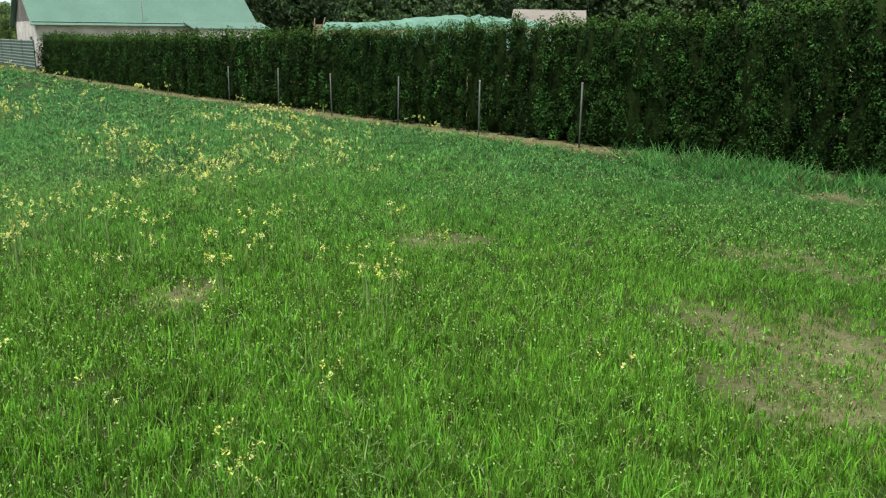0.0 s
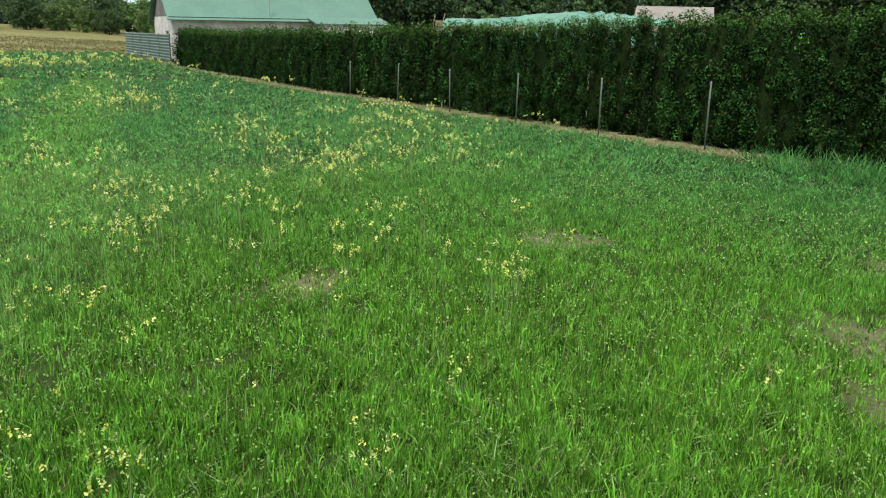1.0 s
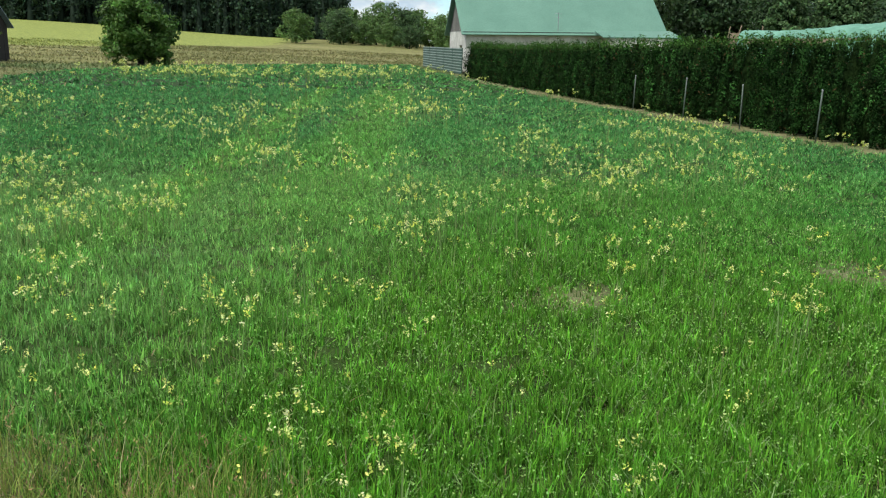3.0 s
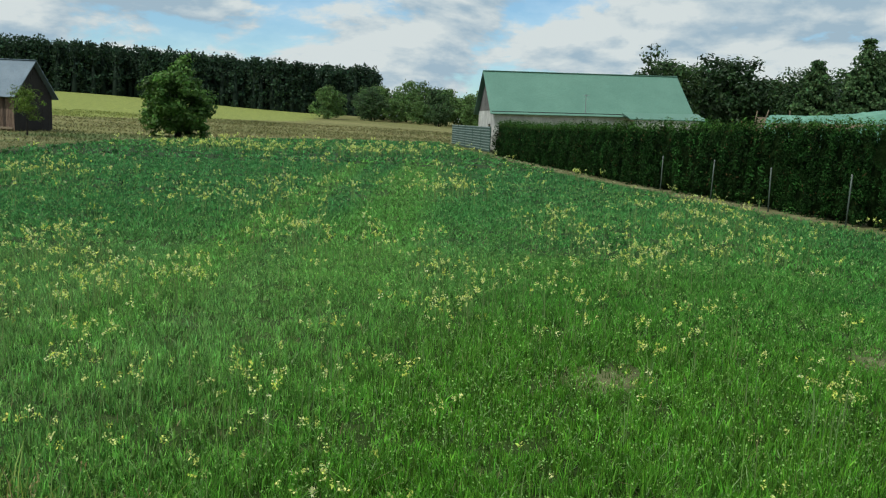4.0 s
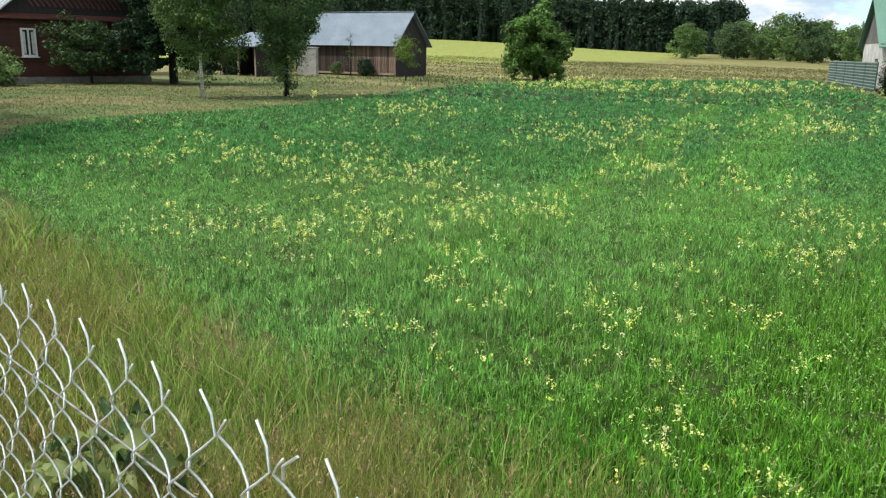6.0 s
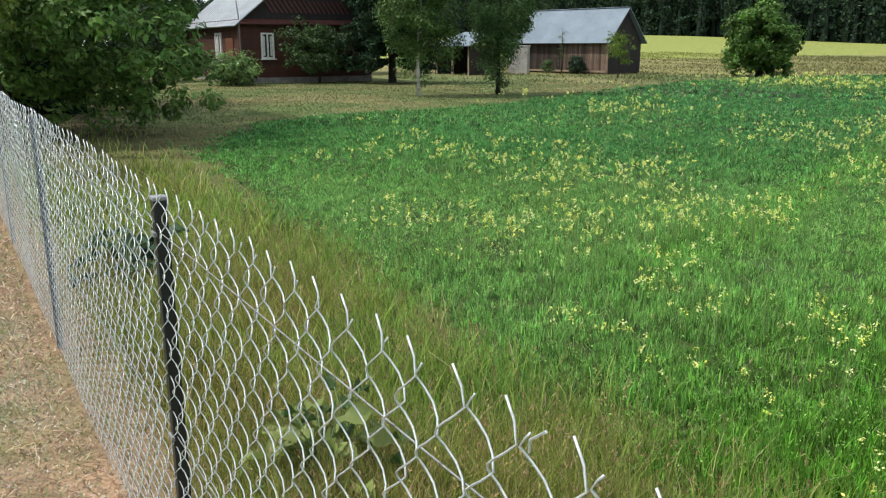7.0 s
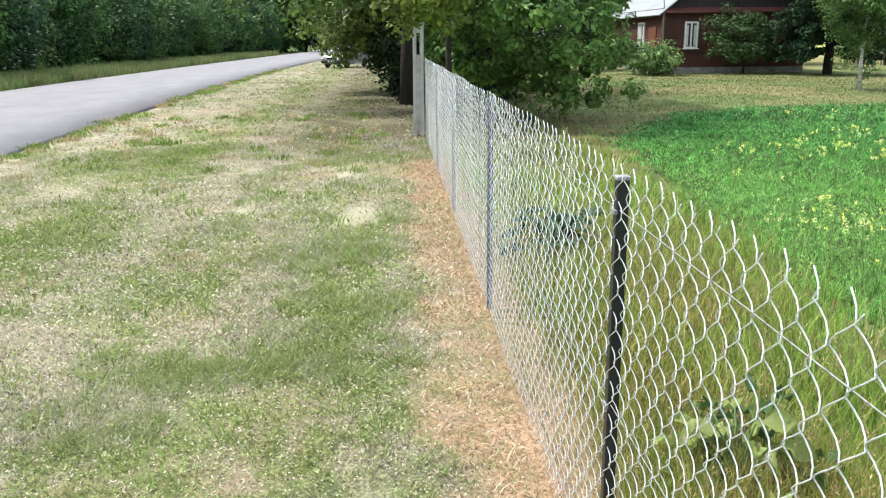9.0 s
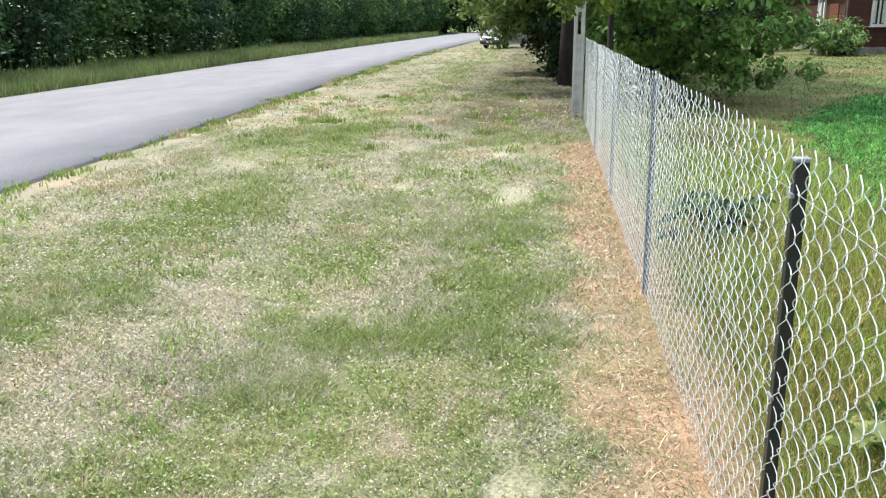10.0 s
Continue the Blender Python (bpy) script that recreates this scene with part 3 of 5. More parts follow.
def build_hedge():
    """Thuja after thuja in a row: dense upright sprays over solid tubes coloured as shaded insides."""
    rng = np.random.default_rng(11)
    length = [math.dist(a, b) for a, b in zip(HEDGE[:-1], HEDGE[1:])]
    total = sum(length)

    def along(s):
        for (a, b), n in zip(zip(HEDGE[:-1], HEDGE[1:]), length):
            if s <= n or n == length[-1]:
                d = Vector((b[0] - a[0], b[1] - a[1])) / n
                return Vector(a) + d * s, d
            s -= n

    step, s = 0.62, 0.3
    while s < total:
        p, d = along(s)
        side = Vector((-d.y, d.x))           # towards the field
        h = float(hedge_height(s)) * (1 + 0.022 * rng.normal())
        near = s < 24
        ob = thing("thuja", Matrix.Translation((p.x, p.y, 0)), "dense dark green thuja in a clipped hedge", "hedge plant", "thuja hedge")
        bm = bmesh.new()
        tube(bm, [(0, 0, -0.1), (0.02, 0.01, h * 0.5), (0, 0, h * 0.9)], [0.06, 0.04, 0.012], 5)
        part("trunk", bm, M_BARK, ob)
        n = 165 if near else 90
        # added opaque tube, its near-black green stands for shade inside the plant
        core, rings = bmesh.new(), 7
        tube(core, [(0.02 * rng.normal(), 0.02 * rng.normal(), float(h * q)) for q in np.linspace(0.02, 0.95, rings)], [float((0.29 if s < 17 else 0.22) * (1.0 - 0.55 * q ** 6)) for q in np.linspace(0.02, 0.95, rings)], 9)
        part("inner_shade_core", core, M_HEDGE_CORE, ob, soft=True)
        cs, stand = [], rng.normal() * 0.05
        ridges = rng.uniform(0, 2 * math.pi, 5)
        for _ in range(n):
            z = rng.uniform(0.03, 0.98)
            a = rng.choice(ridges) + rng.normal() * 0.45 if rng.random() < 0.45 else rng.uniform(0, 2 * math.pi)
            r = 0.5 * (1.02 - 0.42 * z ** 5) * rng.uniform(0.78, 1.1)
            q = math.cos(a) * r * (0.6 if s < 17 else 0.46), math.sin(a) * r * 0.95 + stand
            cs.append((q[0] * d.x + q[1] * side.x, q[0] * d.y + q[1] * side.y, z * h))
        cs += [(rng.normal() * 0.1, rng.normal() * 0.1, h * rng.uniform(0.93, 1.03)) for _ in range(9)]
        cs = np.array(cs)
        size = 0.058 if near else 0.095
        v, f, t = leaf_cloud(cs, rng.uniform(0.07, 0.14, len(cs)), 40 if near else 20, size, np.array((0.0165, 0.05, 0.0105)) * (1.4 if s < 17 else 1.1) * rng.uniform(0.75, 1.25), rng, flat=1.7 if near else 2.5, droop=-1.4, wide=0.24 if near else 0.19, lump=0.9)
        t = np.clip(t * np.repeat(rng.lognormal(-0.2, 0.5, (len(cs), 1)), len(t) // len(cs), axis=0), 0.003, 0.3)
        fresh = smooth(0.88, 1.0, v[:, 2] / h)[:, None] * np.repeat(rng.random((len(v) // 4, 1)), 4, axis=0) * 0.8
        t = t * (1 - fresh) + np.array((0.1, 0.22, 0.04)) * fresh
        rusty = np.repeat(rng.random((len(v) // 4, 1)) < 0.02, 4, axis=0)
        t = np.where(rusty, np.array((0.09, 0.06, 0.025)), t)
        sheet("foliage", v, f, M_NEEDLE, t, ob)
        s += step


build_hedge()


def build_hedge_posts():
    for k in range(6):
        x, y = 5.45 - 1.53 * k, 15.35 + 2.33 * k
        if k == 4:
            x, y = -0.6, 24.4
        h = (1.27, 1.19, 1.15, 1.12, 1.17, 1.12, 1.05, 1.1, 1.1)[k]
        lean = (-0.5, -0.6, 0.2, -1.6, 0.6, 0.0, -1.0, 0.6, 0.0)[k]
        ob = thing("hedge_post", pose(x, y, 0, 0, lean, 0), "thin grey-green steel post before the hedge", "fence post", "posts before the hedge")
        bm = bmesh.new()
        tube(bm, [(0, 0, -0.2), (0, 0, h * 0.5), (0, 0, h)], [0.018, 0.018, 0.018], 10)
        part("pole", bm, M_POST, ob, soft=True)
        bm = bmesh.new()
        tube(bm, [(0, 0, h - 0.02), (0, 0, h + 0.012), (0, 0, h + 0.02)], [0.021, 0.021, 0.012], 10)
        part("cap", bm, M_CAP, ob)


build_hedge_posts()


# ---------------------------------------------------------------- buildings
def gable_roof(ob, length, width, eave, ridge, over, material, name="roof", label="", thick=0.06, seam=0.6):
    """Two pitched slopes along x with standing seams, each a part."""
    half = width / 2 + over
    drop = (ridge - eave) * over / (width / 2)
    for side in (-1, 1):
        bm = bmesh.new()
        e, r = Vector((0, side * half, eave - drop)), Vector((0, 0, ridge))
        n = (r - e).cross(Vector((1, 0, 0))).normalized() * (1 if side > 0 else -1)
        if n.z < 0:
            n = -n
        x0, x1 = -length / 2 - over, length / 2 + over
        vs = [bm.verts.new(p) for p in ((x0, *e.yz), (x1, *e.yz), (x1, *r.yz), (x0, *r.yz))]
        up = [bm.verts.new(v.co + n * thick) for v in vs]
        bm.faces.new(vs); bm.faces.new(up[::-1])
        for k in range(4):
            j = (k + 1) % 4
            bm.faces.new((vs[k], vs[j], up[j], up[k]))
        slope = part(name + "_slope", bm, material, ob, label)
        k, data = x0 + seam, None
        while seam and k < x1 - 0.1:
            c = (e + r) / 2
            ang = math.atan2((r - e).z, (r - e).y)
            if data is None:
                s = part("seam", boxed((0.03, (r - e).length * 0.998, 0.035), (0, 0, 0), Matrix.Rotation(ang, 4, "X")), material, slope)
                data = s.data
            else:
                s = new("seam", data)
                s.parent = slope
            s.location = (k, *(c + n * (thick + 0.012)).yz)
            k += seam
    bm = boxed((length + 2 * over, 0.26, 0.05), (0, 0, ridge + thick + 0.02), None, 0.02)
    part("ridge_cap", bm, material, ob)


def gable_wall(w, eave, ridge, x, thick=0.14):
    return prism([(-w / 2, eave), (w / 2, eave), (0, ridge - 0.02)], x - thick / 2, x + thick / 2, "x")


def boards(ob, x0, x1, y, z0, top, material, width=0.18, axis="x", name="board", seed=3):
    """Upright boards, each an object, side by side on a wall."""
    rng = np.random.default_rng(seed)
    x = x0
    data = {}
    while x < x1 - 0.02:
        h = round(top(x + width / 2) - z0, 2)
        if h > 0.1:
            key = round(h, 1)
            if key not in data:
                b = part(name, boxed((width - 0.015, 0.025, h), (0, 0, h / 2), None, 0.004), material, ob)
                data[key] = b.data
            else:
                b = new(name, data[key])
                b.parent = ob
            d = rng.normal() * 0.004
            b.location = (x + width / 2, y + d, z0) if axis == "x" else (y + d, x + width / 2, z0)
            if axis == "y":
                b.rotation_euler = (0, 0, radians(90))
        x += width


def build_green_barn():
    # whitewashed barn with a green roof behind the hedge; local x along the ridge
    yaw = math.degrees(math.atan2(0.44, 0.9))
    L, W = 14.2, 7.0
    corner = Vector((-15.9, 55.4))
    ax, back = Vector((0.9, 0.44)).normalized(), Vector((-0.44, 0.9)).normalized()
    c = corner + ax * L / 2 + back * W / 2
    ob = thing("barn", pose(c.x, c.y, 0.02, 0, -1.2, yaw), "long whitewashed barn with a green metal roof", "barn")
    eave, ridge = 3.02, 5.85
    for name, size, at in (("front_wall", (L, 0.3, eave), (0, -W / 2 + 0.15, eave / 2)), ("back_wall", (L, 0.3, eave), (0, W / 2 - 0.15, eave / 2)),
                           ("end_wall", (0.3, W - 0.6, eave), (-L / 2 + 0.15, 0, eave / 2)), ("end_wall", (0.3, W - 0.6, eave), (L / 2 - 0.15, 0, eave / 2))):
        part(name, boxed(size, at), M_WHITEWASH, ob)
    part("footing", boxed((L + 0.1, W + 0.1, 0.6), (0, 0, -0.05)), M_STONE, ob)
    for x in (-L / 2 + 0.1, L / 2 - 0.1):
        g = part("gable", gable_wall(W - 0.1, eave, ridge, x), M_BOARD_GREY, ob, "grey weathered wooden gable")
    slope = (ridge - eave) / (W / 2)
    boards(g, -W / 2 + 0.1, W / 2 - 0.1, -L / 2 + 0.0, eave, lambda y: ridge - abs(y) * slope - 0.1, M_BOARD_GREY, 0.22, "y")
    gable_roof(ob, L, W, eave, ridge, 0.35, M_ROOF_GREEN, label="green painted metal roof", seam=0)
    # lower lean-to on the near side, at the far end
    y0, y1 = -W / 2 - 0.3, -W / 2 - 2.2
    part("lean_to_roof", prism([(y0, eave + 0.02), (y1, eave - 0.42), (y1, eave - 0.36), (y0, eave + 0.09)], L / 2 - 5.1, L / 2 + 0.5, "x"), M_ROOF_GREEN, ob)
    part("lean_to_wall", boxed((4.6, 0.2, eave - 0.45), (L / 2 - 2.4, y1 + 0.2, (eave - 0.45) / 2)), M_WHITEWASH, ob)
    part("eave_board", boxed((L + 0.5, 0.04, 0.16), (0, -W / 2 - 0.2, eave - 0.13)), M_BOARD_DARK, ob)
    bm = bmesh.new()
    tube(bm, [(-0.6, -W / 2 - 0.1, eave - 0.4), (-0.6, -W / 2 - 0.1, eave + 1.3)], [0.025, 0.025], 6)
    tube(bm, [(-0.85, -W / 2 - 0.1, eave + 1.2), (-0.35, -W / 2 - 0.1, eave + 1.2)], [0.014, 0.014], 5)
    tube(bm, [(-0.8, -W / 2 - 0.1, eave + 0.95), (-0.4, -W / 2 - 0.1, eave + 0.95)], [0.014, 0.014], 5)
    part("aerial", bm, M_CAP, ob, "thin pale aerial mast")
    w = part("window", boxed((0.04, 0.7, 0.5), (-L / 2 - 0.01, -1.6, 1.75)), M_GLASS, ob)
    part("window_frame", boxed((0.05, 0.8, 0.06), (-L / 2 - 0.015, -1.6, 2.03)), M_BOARD_DARK, w)


build_green_barn()


def build_panel_fence():
    a, b = Vector((-15.3, 52.4)), Vector((-22.9, 66.8))
    d = b - a
    n = 5
    for k in range(n):
        p = a + d * (k / n)
        ob = thing("metal_fence_panel", pose(p.x, p.y, 0, 0, 0, math.degrees(math.atan2(d.y, d.x))), "dark green fence panel of horizontal pale-striped metal strips", "fence panel", "striped fence panels")
        L = d.length / n
        part("post", boxed((0.06, 0.06, 1.75), (0.03, 0, 0.875)), M_PANEL_GREEN, ob)
        for i in range(9):
            z = 0.12 + i * 0.186
            part("slat", boxed((L - 0.02, 0.02, 0.126), (L / 2, 0, z)), M_PANEL_GREEN, ob)
            part("strip", boxed((L - 0.02, 0.03, 0.056), (L / 2, 0.0, z + 0.093)), M_PANEL_PALE, ob, "pale metal strip")


build_panel_fence()


def build_old_barn():
    W, L = 4.2, 8.4                       # gable along +y, ridge along x
    eave, ridge = 2.6, 4.72
    A = Vector((-45.3, 41.9))
    turn = radians(13)
    c = A + Vector((-math.cos(turn) * L / 2 - math.sin(turn) * W / 2, -math.sin(turn) * L / 2 + math.cos(turn) * W / 2))
    ob = thing("wooden_barn", pose(c.x, c.y, 0, 0, 0, 13), "old weathered wooden barn with a grey metal roof", "barn")
    part("core", boxed((L - 0.1, W - 0.1, eave), (0, 0, eave / 2)), M_BOARD_DARK, ob)
    w = part("front_wall", boxed((L, 0.06, eave), (0, -W / 2, eave / 2)), M_BOARD_DARK, ob)
    boards(w, -L / 2, 0.3, -W / 2 - 0.045, 0.1, lambda x: eave - 0.1, M_BOARD, 0.21, seed=4)
    boards(w, 0.3, L / 2, -W / 2 - 0.055, 0.02, lambda x: eave - 0.1, M_BOARD_PALE, 0.2, seed=6)
    slope = (ridge - eave) / (W / 2)
    for x in (-L / 2 + 0.05, L / 2 - 0.05):
        g = part("gable", gable_wall(W - 0.05, eave, ridge, x), M_BOARD_DARK, ob)
    g2 = part("end_wall", boxed((0.06, W, eave), (L / 2, 0, eave / 2)), M_BOARD_DARK, ob)
    boards(g2, -W / 2, W / 2, L / 2 + 0.05, 0.1, lambda y: ridge - abs(y) * slope - 0.1, M_BOARD_DARK, 0.24, "y", seed=5)
    gable_roof(ob, L, W, eave, ridge, 0.4, M_ROOF_DULL, label="dull blue-grey sheet-metal roof", seam=0)
    part("sill_beam", boxed((L, 0.1, 0.14), (0, -W / 2 - 0.1, 0.2)), M_TIMBER, ob)


build_old_barn()


def build_shed():
    ob = thing("shed", pose(-51.0, 33.4, 0, 0, 0, 10), "small grey-roofed timber shed", "shed")
    part("back_wall", boxed((3.6, 0.12, 2.1), (0, 1.4, 1.05)), M_BOARD_DARK, ob)
    part("side_wall", boxed((0.12, 2.9, 2.1), (-1.8, 0, 1.05)), M_BOARD, ob)
    part("side_wall", boxed((0.12, 2.9, 2.1), (1.8, 0, 1.05)), M_BOARD, ob)
    for x in (-1.7, 0, 1.7):
        part("post", boxed((0.12, 0.12, 2.1), (x, -1.4, 1.05)), M_TIMBER, ob)
    part("roof", prism([(-1.8, 2.0), (1.8, 3.0), (1.8, 3.06), (-1.8, 2.06)], -2.1, 2.1, "x"), M_ROOF_DULL, ob, "grey metal mono-pitch roof")
    ob = thing("plastered_wall", pose(-50.2, 37.6, 0, 0, 0, 13), "low pale plastered outbuilding wall", "wall")
    part("wall", boxed((1.8, 0.3, 2.0), (0, 0, 1.0), None, 0.01), M_PLASTER, ob)
    part("coping", boxed((1.9, 0.4, 0.08), (0, 0, 2.04)), M_CONCRETE, ob)


build_shed()


def window_unit(ob, x, y, z, w, h, axis):
    """A white double casement with glass, curtains and sill, flush on a wall; axis: the way it faces."""
    turn = Matrix.Rotation(radians(90 if axis == "x" else 0), 4, "Z")
    win = thing("window", Matrix.Translation((x, y, z)) @ turn, "", "")
    win.parent = ob
    part("pane", boxed((w / 2 - 0.06, 0.012, h - 0.1), (-w / 4, -0.01, 0)), M_GLASS, win)
    part("pane", boxed((w / 2 - 0.06, 0.012, h - 0.1), (w / 4, -0.01, 0)), M_GLASS, win)
    f = bmesh.new()
    for s in (-1, 1):
        box(f, (0.09, 0.09, h + 0.14), (s * (w / 2 + 0.02), -0.03, 0))
        box(f, (w - 0.06, 0.09, 0.09), (0, -0.03, s * (h / 2 + 0.02)))
    box(f, (0.08, 0.08, h - 0.06), (0, -0.03, 0))
    part("window_frame", f, M_WHITE, win, "white painted casement frame")
    for s in (-1, 1):
        part("curtain", boxed((w * 0.2, 0.008, h * 0.85), (s * w * 0.34, -0.02, -0.02)), M_CURTAIN, win)
    part("sill", boxed((w + 0.25, 0.18, 0.05), (0, -0.08, -h / 2 - 0.09)), M_WHITE, win)
    return win


def build_house():
    # dark red timber house; gable towards the field (faces +x), long side to the road
    W, L, foot, eave, ridge = 7.8, 10.0, 0.32, 3.3, 6.45
    c = Vector((-44.0 - L / 2, 14.2 + W / 2))
    ob = thing("house", pose(c.x, c.y, 0), "dark red timber house with a pale metal roof", "house")
    part("footing", boxed((L + 0.12, W + 0.12, foot), (0, 0, foot / 2 - 0.02), None, 0.03), M_STONE, ob, "rough fieldstone footing")
    part("core", boxed((L - 0.3, W - 0.3, eave - foot), (0, 0, (eave + foot) / 2)), M_BOARD_DARK, ob)
    for name, wall in (("end_wall", (L / 2, "y", W)), ("end_wall", (-L / 2, "y", W)), ("long_wall", (-W / 2, "x", L)), ("long_wall", (W / 2, "x", L))):
        at, axis, n = wall
        z = foot
        w = part(name, boxed((0.08, n - 0.2, eave - foot) if axis == "y" else (n - 0.2, 0.08, eave - foot), (at * 0.992, 0, (eave + foot) / 2) if axis == "y" else (0, at * 0.992, (eave + foot) / 2)), M_BOARD_RED, ob)
        data = None
        while z < eave - 0.05:
            if data is None:
                b = part("plank", boxed((0.05, n, 0.15) if axis == "y" else (n, 0.05, 0.15), (0, 0, 0.075), None, 0.008), M_BOARD_RED, w)
                data = b.data
            else:
                b = new("plank", data)
                b.parent = w
            b.location = (at * 1.0 + (0.02 if at > 0 else -0.02), 0, z) if axis == "y" else (0, at + (0.02 if at > 0 else -0.02), z)
            z += 0.162
    slope = (ridge - eave) / (W / 2)
    for x in (-L / 2, L / 2):
        g = part("gable", gable_wall(W - 0.1, eave, ridge, x - 0.02), M_BOARD_DARK, ob, "dark gable with slanting red boards")
    # slanting boards on the gable
    x = L / 2 + 0.09
    data = None
    for row in range(4):
        z = eave + 0.45 + row * 0.8
        for k in range(-14, 15):
            y = k * 0.28
            if abs(y) < (ridge - z - 0.75) / slope:
                if data is None:
                    b = part("slanting_board", boxed((0.03, 0.1, 0.78), (0, 0, 0.32), Matrix.Rotation(radians(35), 4, "X")), M_TRIM_RED, g)
                    data = b.data
                else:
                    b = new("slanting_board", data)
                    b.parent = g
                b.location = (x, y, z)
    gable_roof(ob, L, W, eave, ridge, 0.38, M_ROOF_GREY, label="pale sheet-metal roof", seam=0.55)
    part("pent_roof", prism([(L / 2 + 0.02, eave + 0.02), (L / 2 + 0.45, eave - 0.18), (L / 2 + 0.45, eave - 0.1), (L / 2 + 0.02, eave + 0.12)], -W / 2 - 0.05, W / 2 + 0.05), M_TRIM_RED, ob, "red-brown pent roof over the gable wall")
    part("corner_post", boxed((0.18, 0.18, eave - foot), (L / 2 + 0.03, -W / 2 - 0.03, (eave + foot) / 2)), M_TRIM_RED, ob)
    window_unit(ob, L / 2 + 0.06, -W / 2 + 1.5, 2.0, 0.6, 1.25, "x")
    window_unit(ob, L / 2 + 0.06, W / 2 - 2.0, 2.0, 0.6, 1.25, "x")
    window_unit(ob, L / 2 - 3.6, -W / 2 - 0.06, 1.95, 1.0, 1.4, "y")
    d = part("door", boxed((1.3, 0.06, 2.1), (L / 2 - 1.6, -W / 2 - 0.07, foot + 1.05), None, 0.01), M_DOORWOOD, ob, "orange-brown wooden door panel")
    part("door_handle", boxed((0.03, 0.06, 0.14), (L / 2 - 1.15, -W / 2 - 0.12, foot + 1.0)), M_CAP, d)
    bm = bmesh.new()
    tube(bm, [(L / 2 + 0.12, -W / 2 - 0.05, 0.1), (L / 2 + 0.12, -W / 2 - 0.05, eave + 0.2), (L / 2 + 0.4, -W / 2 - 0.3, eave + 1.6)], [0.04, 0.04, 0.03], 7)
    part("downpipe", bm, M_CAP, ob, soft=True)


build_house()


def build_yard_stuff():
    # behind the hedge: a tarpaulin-covered stack, timber and a beige roof
    ob = thing("covered_stack", pose(5.3, 31.6, 0.3, 0, -1.5, -10), "long stack under a sagging green tarpaulin", "covered stack")
    rng = np.random.default_rng(3)
    xs, ys = np.linspace(-4.2, 4.2, 40), np.linspace(-1.6, 1.6, 12)
    v = [(x, y, 2.62 + 0.12 * math.sin(x * 0.8 + 1) - 0.16 * abs(y) ** 1.3 + 0.05 * rng.normal() * 0.6 - (0.9 if abs(y) > 1.5 else 0)) for x in xs for y in ys]
    f = [(i * 12 + j, (i + 1) * 12 + j, (i + 1) * 12 + j + 1, i * 12 + j + 1) for i in range(39) for j in range(11)]
    sheet("tarpaulin", v, f, M_TARP, None, ob, True)
    part("timber_core", boxed((8.0, 2.8, 2.5), (0, 0, 0.95)), M_TIMBER, ob)
    ob = thing("timber_pile", pose(1.5, 38.0, 0, 0, 0, 4), "pile of sawn timber with poles sticking out", "timber pile")
    for k in range(5):
        part("beam", boxed((2.2, 0.3, 0.54), (0.1 * k, 0.1 * (k % 2), 0.27 + 0.55 * k)), M_TIMBER, ob)
    for a, b in (((-1.1, -0.3, 0.0), (-0.75, -0.2, 3.0)), ((-1.0, -0.3, 0.0), (-0.3, -0.2, 3.05)), ((0.5, -0.3, 0.0), (0.55, -0.2, 3.05))):
        bm = bmesh.new()
        tube(bm, [a, b], [0.035, 0.025], 6)
        part("pole", bm, M_TIMBER, ob)
    ob = thing("outbuilding", pose(10.3, 33.6, 0, 0, 0, -18), "low outbuilding with a beige sheet roof", "shed")
    part("wall", boxed((2.6, 3.0, 2.8), (0, 0, 1.4)), M_BEIGE, ob)
    part("roof", prism([(-1.9, 2.75), (0, 3.4), (1.9, 2.75), (1.9, 2.83), (0, 3.48), (-1.9, 2.83)], -1.5, 1.5, "x"), M_BEIGE, ob)


build_yard_stuff()


# ---------------------------------------------------------------- chain-link fence
FENCE_Y, PITCH, HALF, MESH_TOP = 0.366, 0.1075, 0.0565, 1.512


def strand_mesh(flip):
    """One flattened spiral of the netting, from its cut tip to the ground; flip: the long-tipped kind."""
    w, deep = PITCH / 4 + 0.0022, 0.010
    s0 = 1 if flip else -1
    pts = [(s0 * w * 0.12, 0.002, MESH_TOP + 0.046), (s0 * w * 0.62, 0.004, MESH_TOP + 0.022)] if flip else [(s0 * w * 0.55, 0.003, MESH_TOP + 0.02), (s0 * w * 0.85, 0.003, MESH_TOP + 0.01)]
    steps = 8
    for k in range(14 * steps):
        ph = 2 * math.pi * k / steps
        z = MESH_TOP - k * 2 * HALF / steps
        if z < 0.0:
            break
        c = 0.35 * math.cos(ph) + 0.65 * (2 / math.pi) * math.asin(math.cos(ph))
        pts.append((s0 * w * c, -deep * math.sin(ph) * s0, z))
    bm = bmesh.new()
    tube(bm, pts, [0.00165] * len(pts), 4)
    return bm


